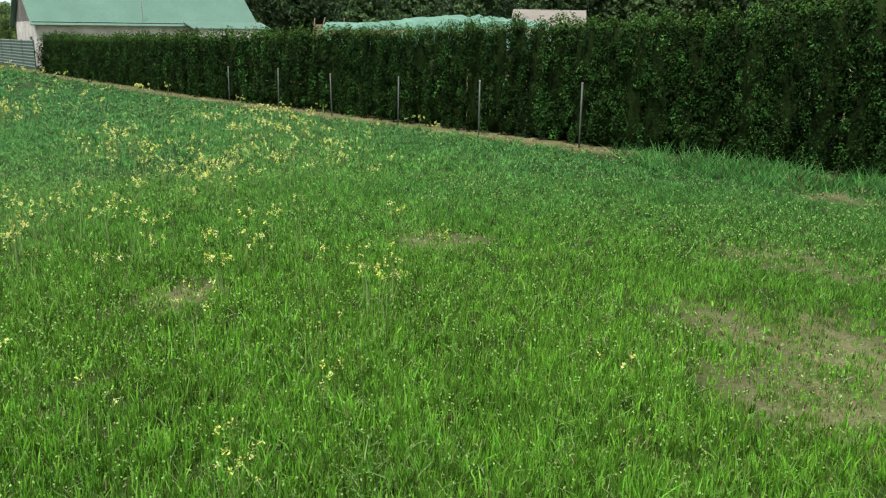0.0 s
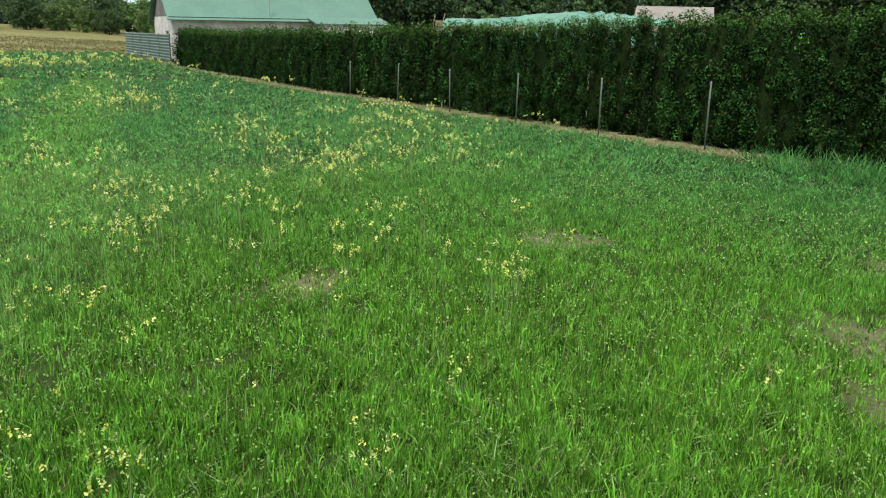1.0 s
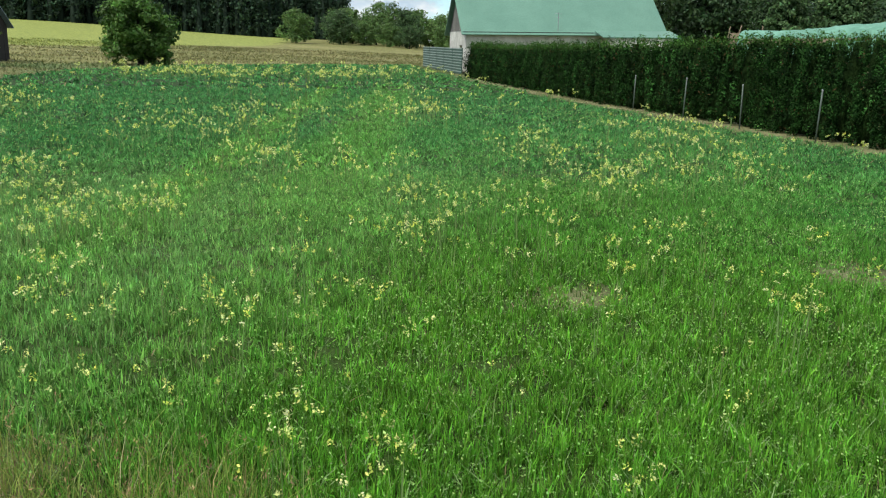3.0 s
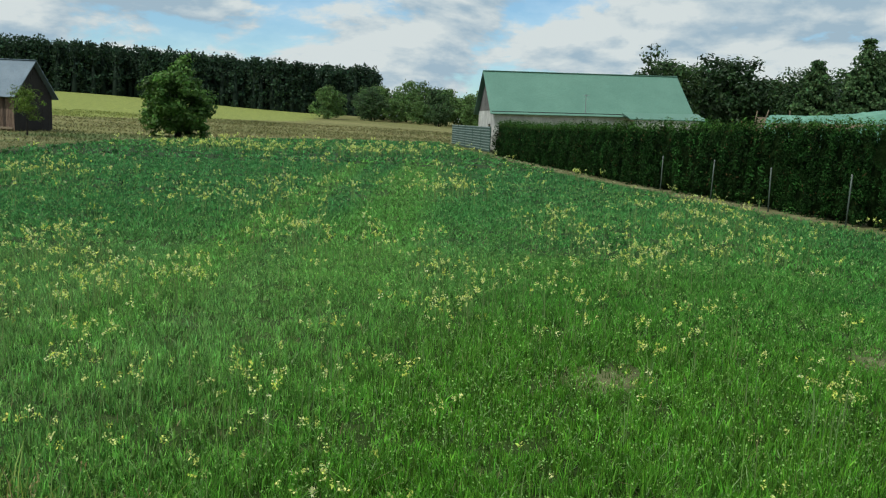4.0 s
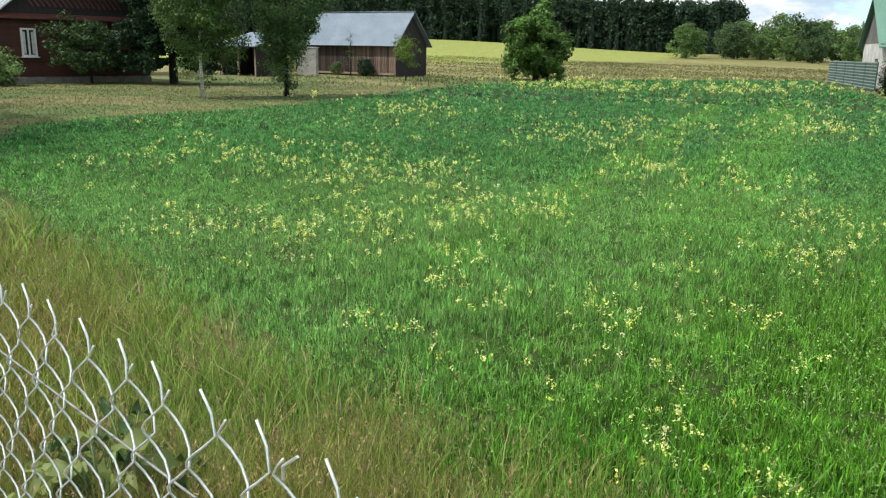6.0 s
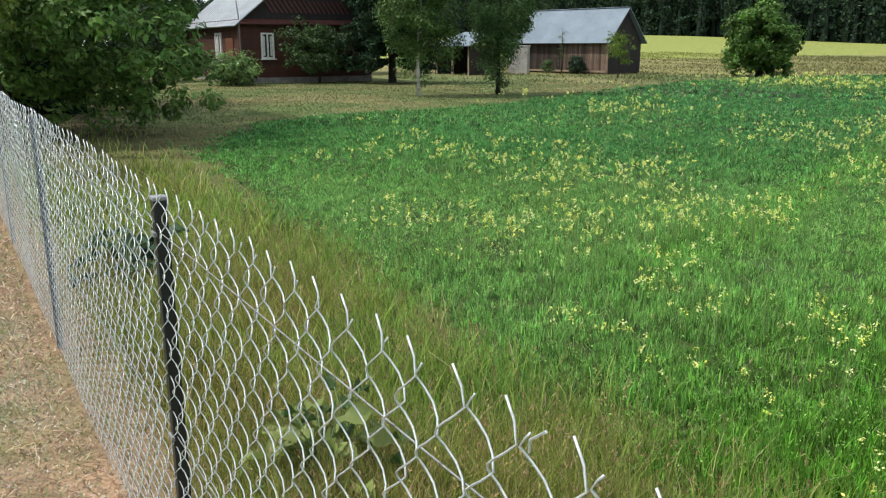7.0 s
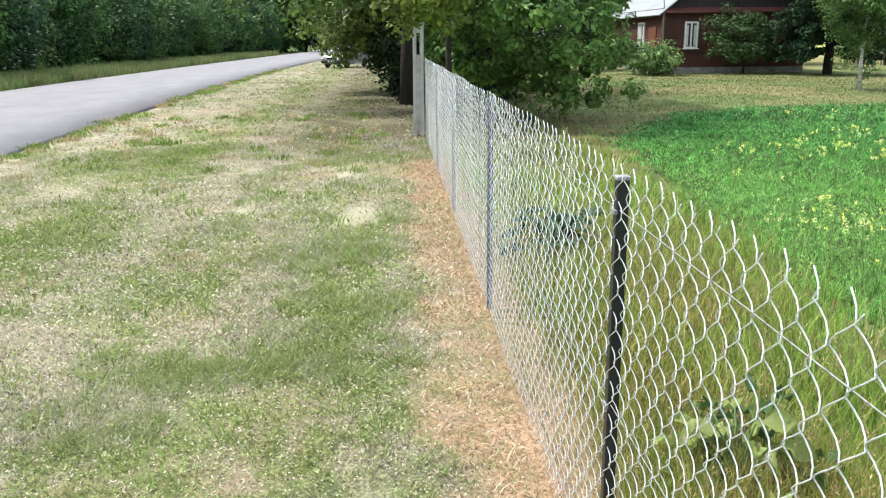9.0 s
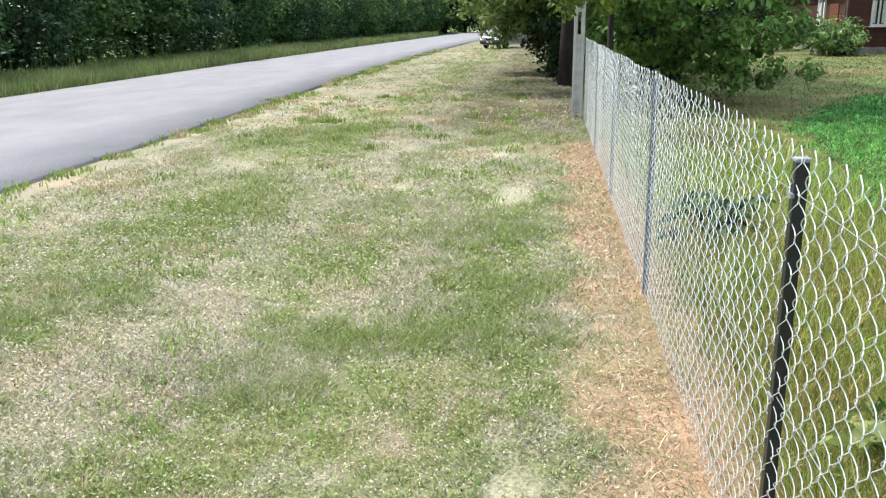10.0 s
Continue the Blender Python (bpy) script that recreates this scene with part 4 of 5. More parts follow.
def build_fence():
    ob = thing("chain_link_fence", Matrix(), "galvanised chain-link fence with black and grey square posts", "fence")
    posts = (-2.54, -5.78, -9.15, -12.4, -15.6, 0.85, 4.1)
    net = thing("netting", Matrix(), "shiny galvanised diamond wire netting", "")
    net.parent = ob
    rng = np.random.default_rng(21)
    a = part("wire", strand_mesh(False), M_WIRE, net, soft=True)
    b = part("wire", strand_mesh(True), M_WIRE, net, soft=True)
    k0 = int((-16.5 + 1.16) / (PITCH / 2))
    first = {0: a, 1: b}
    for k in range(k0, k0 + 500):
        x = -1.186 + PITCH / 4 + k * PITCH / 2
        if x > 4.2:
            break
        ob_k = first.pop(k % 2, None)
        if ob_k is None:
            ob_k = new("wire", (a if k % 2 == 0 else b).data)
            ob_k.parent = net
        sag = 0.008 * math.sin((x + 5.8) * 2.1) * smooth(-4.5, -7, x) - 0.008 * math.exp(-((x + 7.2) / 0.7) ** 2)
        ob_k.matrix_local = pose(x, FENCE_Y + 0.004 * math.sin(x * 3), -0.012 + float(sag) + 0.002 * rng.normal(), rng.normal() * 0.12, rng.normal() * 0.15, rng.normal() * 3)
    for x0, z0, x1, z1 in ((-0.85, 1.508, -0.814, 1.537),):
        bm = bmesh.new()
        tube(bm, [(x0, FENCE_Y, z0 - 0.012), (x0 + 0.006, FENCE_Y - 0.004, z0 + 0.006), (x1, FENCE_Y - 0.008, z1)], [0.00165] * 3, 5)
        part("bent_tip", bm, M_WIRE, net)
    for z in (1.40, 0.78, 0.12):
        bm = bmesh.new()
        xs = np.linspace(-16.5, 4.2, 60)
        tube(bm, [(x, FENCE_Y + 0.006, z + 0.006 * math.sin(x * 1.9)) for x in xs], [0.0017] * 60, 5)
        part("tension_wire", bm, M_STEEL, ob, soft=True)
    for x in posts:
        near = x > -4
        # posts beyond x = -4 are coloured blue-grey, the others black
        p = part("post", boxed((0.037, 0.037, 1.72), (0, 0, 0.635), None, 0.003), M_BLACK if near else M_POST_BLUE, ob, "black painted square steel post" if near else "blue-grey square steel post")
        p.location = (x, FENCE_Y + 0.014, 0)
        part("post_cap", boxed((0.043, 0.043, 0.012), (0, 0, 1.5), None, 0.004), M_CAP, p, "grey plastic cap")
        for z in (1.40, 0.78):
            part("clip", boxed((0.043, 0.01, 0.012), (0, -0.021, z)), M_STEEL, p)


build_fence()


def build_utility_pole():
    ob = thing("concrete_pole", pose(-16.8, 0.24, 0, 0.6, 0.4, 84), "weathered grey concrete pole with slots, half hidden in leaves", "pole")
    h, w, d = 6.5, 0.21, 0.17
    bm = bmesh.new()
    for s in (-1, 1):
        box(bm, (0.07, d, h), (s * (w / 2 - 0.035), 0, h / 2 - 0.1), None, 0.012)
    box(bm, (w - 0.14, d - 0.04, 1.5), (0, 0, 0.85))
    z = 2.15
    while z < h:
        box(bm, (w - 0.14, d - 0.05, 0.26), (0, 0, z))
        z += 0.62
    part("shaft", bm, M_CONCRETE, ob)


build_utility_pole()


# ---------------------------------------------------------------- parked car
def build_car():
    ob = thing("car", pose(-59.5, -3.5, 0.02, 0, 0, -26), "silver estate car parked on the verge under trees", "car")
    # x forward, towards the field's gate
    side = [(-2.1, 0.35), (-2.12, 0.85), (-2.0, 1.0), (-1.85, 1.4), (-1.6, 1.47), (0.1, 1.48), (0.45, 1.4), (1.05, 0.98), (1.9, 0.82), (2.1, 0.66), (2.12, 0.35), (1.75, 0.25), (-1.8, 0.25)]
    bm = prism(side, -0.84, 0.84)
    for v in bm.verts:
        if v.co.z > 1.1:
            v.co.y *= 0.84
        if abs(v.co.x) > 1.95:
            v.co.y *= 0.93
    bmesh.ops.bevel(bm, geom=list(bm.edges), offset=0.05, segments=2, affect="EDGES")
    body = part("body", bm, M_CARPAINT, ob, soft=False)
    part("windscreen", prism([(0.5, 1.37), (1.02, 1.0), (1.05, 1.02), (0.54, 1.39)], -0.62, 0.62), M_GLASS, ob)
    part("rear_window", prism([(-1.98, 1.05), (-1.86, 1.36), (-1.89, 1.37), (-2.01, 1.06)], -0.6, 0.6), M_GLASS, ob)
    for s in (-1, 1):
        for x0, x1 in ((-1.75, -0.75), (-0.68, 0.2), (0.27, 0.8)):
            top = 1.38 if x1 < 0.5 else 1.18
            part("side_window", prism([(x0, 1.03), (x1, 1.03), (x1 - (0.25 if x1 > 0.5 else 0), top), (x0 + 0.06, 1.38)], s * 0.775 - 0.012, s * 0.775 + 0.012), M_GLASS, ob)
        part("headlight", boxed((0.12, 0.34, 0.16), (2.03, s * 0.58, 0.72), None, 0.04), M_LAMPGLASS, ob, "clear headlight")
        part("mirror", boxed((0.1, 0.18, 0.13), (0.72, s * 0.95, 1.05), None, 0.03), M_CARPAINT, ob)
        for x in (-1.3, 1.32):
            w = thing("wheel", pose(x, s * 0.76, 0.31), "", "")
            w.parent = ob
            bm = bmesh.new()
            bmesh.ops.create_cone(bm, cap_ends=True, segments=28, radius1=0.31, radius2=0.31, depth=0.2, matrix=Matrix.Rotation(radians(90), 4, "X"))
            bmesh.ops.bevel(bm, geom=[e for e in bm.edges if e.calc_face_angle(0) > 1], offset=0.04, segments=2, affect="EDGES")
            part("tyre", bm, M_TYRE, w)
            bm = bmesh.new()
            bmesh.ops.create_cone(bm, cap_ends=True, segments=20, radius1=0.2, radius2=0.17, depth=0.215, matrix=Matrix.Rotation(radians(90), 4, "X"))
            part("rim", bm, M_CARPAINT, w)
    part("grille", boxed((0.05, 0.7, 0.14), (2.1, 0, 0.66), None, 0.015), M_BLACK, ob)
    part("bumper", boxed((0.16, 1.6, 0.2), (2.08, 0, 0.42), None, 0.05), M_BLACK, ob)
    part("number_plate", boxed((0.02, 0.5, 0.11), (2.17, 0, 0.45)), M_WHITE, ob)


build_car()

# ---------------------------------------------------------------- trees by the road and round the house
OAK, DARK, FRESH = (0.085, 0.145, 0.035), (0.03, 0.06, 0.02), (0.13, 0.2, 0.035)
broadleaf("roadside_tree", (-25.0, 0.25, 0), 31, 10.0, (5.5, 5.0, 4.6), 6.0, "broad old tree with a dark thick trunk by the fence", OAK, 0.17, 330, 70, 0.9, 0.26, 0.3, bottom=-0.75)
broadleaf("low_tree", (-20.3, 1.1, 0), 32, 6.4, (2.6, 2.3, 2.7), 2.85, "leafy tree with branches hanging low over the grass", (0.115, 0.21, 0.052), 0.17, 330, 62, 0.4, 0.24, 0.3, bottom=-1.0, offset=(0.5, 1.55), bumps=0.5, wide=0.26)
broadleaf("young_tree", (-17.9, 0.9, 0), 33, 4.4, (0.95, 0.85, 0.7), 2.75, "slim tree with fresh yellow-green leaves above the pole", (0.16, 0.235, 0.045), 0.12, 62, 60, 0.3, 0.1, 0.55, bottom=-1.0, offset=(3.6, -0.6))
broadleaf("dark_roadside_tree", (-31.5, 2.4, 0), 34, 9.0, (5.2, 4.8, 4.0), 5.2, "dense dark tree behind the fence line", DARK, 0.2, 220, 60, 1.0, 0.35, 0.25)
broadleaf("verge_tree", (-31.5, -0.2, 0), 35, 6.5, (2.4, 1.7, 2.3), 3.35, "tree with branches hanging over the verge", (0.15, 0.205, 0.06), 0.2, 210, 46, 0.5, 0.2, 0.3, bottom=-1.0, offset=(0.4, -1.35))
broadleaf("dark_bush", (-50.0, 9.2, 0), 159, 7.0, (3.0, 2.6, 3.0), 3.2, "tall dark shrub beside the house", DARK, 0.2, 150, 60, 0.7, 0.1, 0.1)
broadleaf("dark_bush", (-58.0, 13.5, 0), 160, 7.0, (3.4, 3.0, 3.2), 3.4, "tall dark shrub beside the house", DARK, 0.2, 150, 60, 0.7, 0.1, 0.1)
broadleaf("house_bush", (-42.0, 13.2, 0), 36, 1.4, (1.5, 1.4, 0.62), 0.72, "broad-leaved shrub at the house corner", (0.15, 0.24, 0.08), 0.15, 70, 55, 0.4, 0.05, 0.15)
broadleaf("flowering_shrub", (-42.3, 18.0, 0), 37, 3.2, (1.2, 2.2, 1.3), 1.9, "dark shrub with a few white blossoms before the house", (0.055, 0.1, 0.035), 0.15, 90, 50, 0.45, 0.06, 0.2)
conifer("dark_spruce", (-27.4, 1.9, 0), 57, 9.0, 2.3, "dark spruce with low skirts behind the fence", (0.018, 0.036, 0.018), 28, 700, 0.2, 0.25)
broadleaf("dark_bush", (-29.5, 0.4, 0), 58, 3.0, (2.2, 1.4, 1.5), 1.5, "dense dark shrub under the trees", DARK, 0.15, 110, 60, 0.5, 0.06, 0.1)
broadleaf("dark_bush", (-33.5, 0.9, 0), 59, 3.4, (1.6, 1.2, 1.6), 1.6, "dense dark shrub under the trees", DARK, 0.16, 90, 60, 0.5, 0.06, 0.1)
broadleaf("dark_bush", (-37.5, 0.6, 0), 56, 4.2, (2.2, 1.6, 2.0), 2.0, "dense dark shrub under the trees", DARK, 0.18, 110, 60, 0.6, 0.06, 0.1)
conifer("fir", (-40.6, 21.6, 0), 38, 12.0, 3.1, "tall dark fir beside the red house", (0.02, 0.042, 0.02), 30, 900, 0.2, 1.2)
broadleaf("birch", (-28.9, 16.5, 0), 39, 7.6, (1.5, 1.5, 3.5), 4.3, "birch with a thin white trunk on the lawn", (0.085, 0.155, 0.042), 0.11, 280, 85, 0.42, 0.07, 0.2, M_BIRCH, 0.6, group="birches on the lawn")
broadleaf("birch", (-28.3, 20.0, 0), 40, 7.8, (1.55, 1.55, 3.4), 4.25, "birch with a dark-based trunk on the lawn", (0.075, 0.14, 0.045), 0.11, 280, 85, 0.42, 0.085, 0.2, M_BARK, 0.6, group="birches on the lawn")
broadleaf("yard_bush", (-47.0, 40.5, 0), 141, 1.3, (0.75, 0.7, 0.55), 0.6, "low dark shrub against the barn wall", (0.03, 0.055, 0.03), 0.12, 26, 50, 0.28, 0.03, 0.1)
broadleaf("bare_sapling", (-47.9, 39.8, 0), 142, 3.6, (0.5, 0.5, 0.6), 1.1, "nearly leafless young tree before the barn", (0.1, 0.14, 0.05), 0.08, 5, 9, 0.2, 0.06, 0.3)
broadleaf("yard_bush", (-48.9, 39.2, 0), 143, 1.0, (0.5, 0.5, 0.45), 0.55, "small green shrub beside the barn", (0.09, 0.15, 0.05), 0.1, 14, 40, 0.22, 0.02, 0.1)
broadleaf("sapling", (-39.0, 37.0, 0), 41, 3.1, (0.9, 0.9, 0.9), 2.0, "thin young fruit tree before the barn", FRESH, 0.1, 26, 40, 0.35, 0.045, 0.3)
broadleaf("round_tree", (-36.6, 47.6, 0), 42, 5.2, (2.45, 2.45, 2.45), 2.35, "round bushy tree with leaves down to the grass", (0.08, 0.16, 0.032), 0.24, 250, 60, 0.5, 0.18, 0.1, bumps=0.4)
for k, (x, y, h, s) in enumerate(((-58, 28, 8, 43), (-62, 36, 9, 44), (-57, 24, 9, 45), (-54, 5, 8, 46), (-60, 44, 8, 47), (-48, 0.5, 8, 48), (-66, 1.0, 9, 49), (-78, 0.0, 9, 50), (-92, -1.0, 9, 51), (-108, -2.0, 9, 52), (-70, 10, 9, 53))):
    broadleaf("yard_tree", (x, y, float(rise(x, y))), s, h, (3.2, 3.2, h * 0.4), h * 0.55, "dark leafy tree behind the farm buildings", DARK, 0.24, 110, 45, 0.9, 0.2, 0.25, group="trees behind the farmyard")


def build_far_trees():
    # the wood behind the green-roofed barn
    made = []
    for s in range(4):
        made.append(broadleaf("wood_tree", (0, 0, 0), 60 + s, 9.5, (3.8, 3.8, 4.0), 5.4, "dark leafy tree in the wood behind the barn", (0.032, 0.066, 0.024) if s % 2 else (0.045, 0.085, 0.028), 0.4, 190, 42, 1.15, 0.22, 0.1, group="wood behind the barn"))
    rng = np.random.default_rng(9)
    spots = [(3 + 4.2 * k + rng.normal(), 78 + rng.uniform(-6, 9), rng.uniform(0.78, 0.98)) for k in range(-2, 11)] + [(-14 + 5.0 * k, 128 + rng.uniform(-8, 8), rng.uniform(0.85, 1.1)) for k in range(10)]
    spots += [(24 + 5 * k + rng.normal(), 62 - 2.0 * k + rng.uniform(-4, 4), rng.uniform(0.85, 1.05)) for k in range(8)]
    spots += [(36.0, 50.0, 1.1), (43.0, 50.0, 1.1), (31.0, 47.0, 1.0)]
    for k, (x, y, s) in enumerate(spots):
        m = pose(x, y, float(rise(x, y)), 0, 0, rng.uniform(0, 360))
        src = made[k % 4]
        if k < 4:
            src.matrix_world = m
            src.scale = (s,) * 3
        else:
            src = copy_thing(src, m)
            src.scale = (s,) * 3
    pale = []
    for s in range(3):
        pale.append(broadleaf("far_tree", (0, 0, 0), 70 + s, 8.5, (4.0, 4.0, 3.8), 4.2, "rounded light green tree at the meadow's far edge", (0.11, 0.19, 0.055) if s != 1 else (0.06, 0.11, 0.04), 0.5, 120, 30, 1.1, 0.2, 0.1, group="trees at the meadow's edge"))
    spots = [(-69 + 3.9 * k + rng.normal(), 140 + 3.0 * k + rng.uniform(-5, 5), rng.uniform(0.5, 0.75)) for k in range(13)] + [(-71 + 3.9 * k + rng.normal(), 150 + 3.0 * k + rng.uniform(-3, 3), rng.uniform(0.7, 0.9)) for k in range(13)] + [(-74 + 4.5 * k + rng.normal(), 165 + 3.0 * k + rng.uniform(-5, 8), rng.uniform(0.85, 1.1)) for k in range(13)]
    for k, (x, y, s) in enumerate(spots):
        m = pose(x, y, float(rise(x, y)) - 0.1, 0, 0, rng.uniform(0, 360))
        src = pale[k % 3]
        if k >= 3:
            src = copy_thing(src, m)
        else:
            src.matrix_world = m
        src.scale = (s,) * 3
    for k, (x, y, h) in enumerate(((7.7, 59.5, 8.6), (4.9, 60.5, 7.2), (12.5, 58.0, 9.5), (17.0, 55.0, 11.5), (9.0, 62.0, 8.0), (22.0, 50.0, 10.0))):
        conifer("spruce", (x, y, 0), 80 + k, h, 2.6, "spruce standing above the hedge", (0.07, 0.125, 0.05), 24, 900, 0.24, 0.3, "spruces behind the hedge")


build_far_trees()


def build_pine_forest():
    """The far edge of a pine forest: hundreds of narrow dark crowns, each round a dark cone."""
    rng = np.random.default_rng(13)
    V, Fc, Tn = [], [], []
    base = 0
    for k in range(1400):
        yaw = radians(rng.uniform(24.2, 78))
        row = rng.integers(0, 5)
        d = 197 + row * 5 + rng.uniform(-2, 2) + 22 * smooth(30, 66, math.degrees(yaw))
        x, y = -math.sin(yaw) * d, math.cos(yaw) * d
        h = rng.uniform(10.4, 12.0) * (1 - 0.12 * float(smooth(45, 75, math.degrees(yaw))))
        z0 = float(rise(x, y)) - 0.2
        n = 34 if row < 2 else 18
        zz = rng.random(n) ** 0.8
        low = 0.02 if row < 2 else 0.25
        r = 1.7 * (1 - zz) ** 0.6 + 0.15
        a = rng.uniform(0, 2 * math.pi, n)
        c = np.stack([x + np.cos(a) * r * 0.8, y + np.sin(a) * r * 0.8, z0 + h * (low + (1 - low) * zz)], 1)
        v, f, t = leaf_cloud(c, 1.0, 7, 0.72, (0.034, 0.062, 0.036), rng, flat=0.9, droop=0.2)
        V.append(v); Fc.append(f + base); Tn.append(t)
        base += len(v)
        # filler cone: needle colour dimmed to stand for the crown's shaded inside
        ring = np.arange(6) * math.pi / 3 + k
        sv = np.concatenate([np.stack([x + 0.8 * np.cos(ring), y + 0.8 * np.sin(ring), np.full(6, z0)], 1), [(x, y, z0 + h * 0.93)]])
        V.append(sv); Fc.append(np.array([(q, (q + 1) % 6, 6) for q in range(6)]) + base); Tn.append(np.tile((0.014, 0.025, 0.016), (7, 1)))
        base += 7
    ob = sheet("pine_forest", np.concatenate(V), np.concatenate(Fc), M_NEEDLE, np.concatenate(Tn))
    tagged(ob, "dense dark pine forest along the far hillside", "forest", "", "stuff")


build_pine_forest()


def build_roadside_wood():
    made = []
    for s in range(5):
        tone = [(0.055, 0.1, 0.025), (0.085, 0.14, 0.03), (0.04, 0.075, 0.025), (0.065, 0.115, 0.03), (0.1, 0.15, 0.035)][s]
        made.append(broadleaf("thicket_tree", (0, 0, 0), 90 + s, 7.5, (2.9, 2.9, 3.5), 3.5, "leafy tree in the thicket beyond the road", (0.65 * tone[0], 0.85 * tone[1], 1.05 * tone[2]), 0.28, 95, 40, 0.9, 0.14, 0.08, group="thicket beyond the road"))
    rng = np.random.default_rng(17)
    spots = []
    for k in range(52):
        x = 4 - 3.1 * k
        spots.append((x + rng.normal() * 0.6, -20.6 - 0.9 * float(smooth(0, -45, x)) + 1.8 * float(smooth(-60, -150, x)) + rng.uniform(-1.0, 0.9), rng.uniform(0.72, 1.05)))
        if k % 2 == 0:
            spots.append((x + rng.normal() * 0.8 - 1.5, -25.5 + 1.2 * float(smooth(-60, -150, x)) + rng.uniform(-1.5, 1.5), rng.uniform(1.1, 1.4)))
    spots += [(-138 - 3 * rng.random(), -24 + 3.2 * k, rng.uniform(1.6, 2.0)) for k in range(11)]
    for k, (x, y, s) in enumerate(spots):
        m = pose(x, y, 0, 0, 0, rng.uniform(0, 360))
        src = made[(k * 7 + k // 5) % 5] if k >= 5 else made[k]
        if k >= 5:
            src = copy_thing(src, m)
        else:
            src.matrix_world = m
        src.scale = (s,) * 3


build_roadside_wood()


# ---------------------------------------------------------------- grass, crop and flowers
def blades(name, x, y, h, w, lean, tone, label, category, material=None, base=0.0, simple=None):
    """A stand of grass blades, each bent over at the top; those marked simple are single slivers."""
    n = len(x)
    rng = np.random.default_rng(len(name) + n)
    a, b = rng.uniform(0, 2 * np.pi, n), rng.uniform(0, 2 * np.pi, n)
    z = rise(x, y) + base
    sx, sy = np.cos(a) * w / 2, np.sin(a) * w / 2
    bend = lean * rng.uniform(0.3, 1.6, n)
    dx, dy = np.cos(b) * bend * h, np.sin(b) * bend * h
    p = lambda s, t, c, zz: np.stack([x + s * sx * c + dx * t, y + s * sy * c + dy * t, z + h * zz], 1)
    five = np.stack([p(-1, 0, 1, -0.06), p(1, 0, 1, -0.06), p(-1, 0.28, 1.0, 0.58), p(1, 0.28, 1.0, 0.58), p(0, 1.0, 0, 1.0)], 1)
    simple = np.zeros(n, bool) if simple is None else simple
    v = np.concatenate([five[~simple].reshape(-1, 3), five[simple][:, [0, 1, 4]].reshape(-1, 3)])
    k = np.arange((~simple).sum()) * 5
    q = 5 * len(k) + np.arange(simple.sum()) * 3
    f = np.concatenate([np.stack([k, k + 1, k + 3], 1), np.stack([k, k + 3, k + 2], 1), np.stack([k + 2, k + 3, k + 4], 1), np.stack([q, q + 1, q + 2], 1)])
    tone = np.clip(tone, 0.003, 0.9)
    ob = sheet(name, v, f, material or M_GRASS, np.concatenate([np.repeat(tone[~simple], 5, axis=0), np.repeat(tone[simple], 3, axis=0)]))
    return tagged(ob, label, category, "", "stuff")


def scatter(rng, bounds, count):
    """Points over a ring sector (yaw from, yaw to, near, far), even over its area."""
    y0, y1, r0, r1 = bounds
    yaw = np.radians(rng.uniform(y0, y1, count))
    r = np.sqrt(rng.uniform(r0 * r0, r1 * r1, count))
    return -np.sin(yaw) * r, np.cos(yaw) * r


def varied(c, rng, amount=0.28):
    n = len(c)
    return c * rng.uniform(1 - amount, 1 + amount, (n, 1)) * (1 + rng.normal(size=(n, 3)) * 0.05)


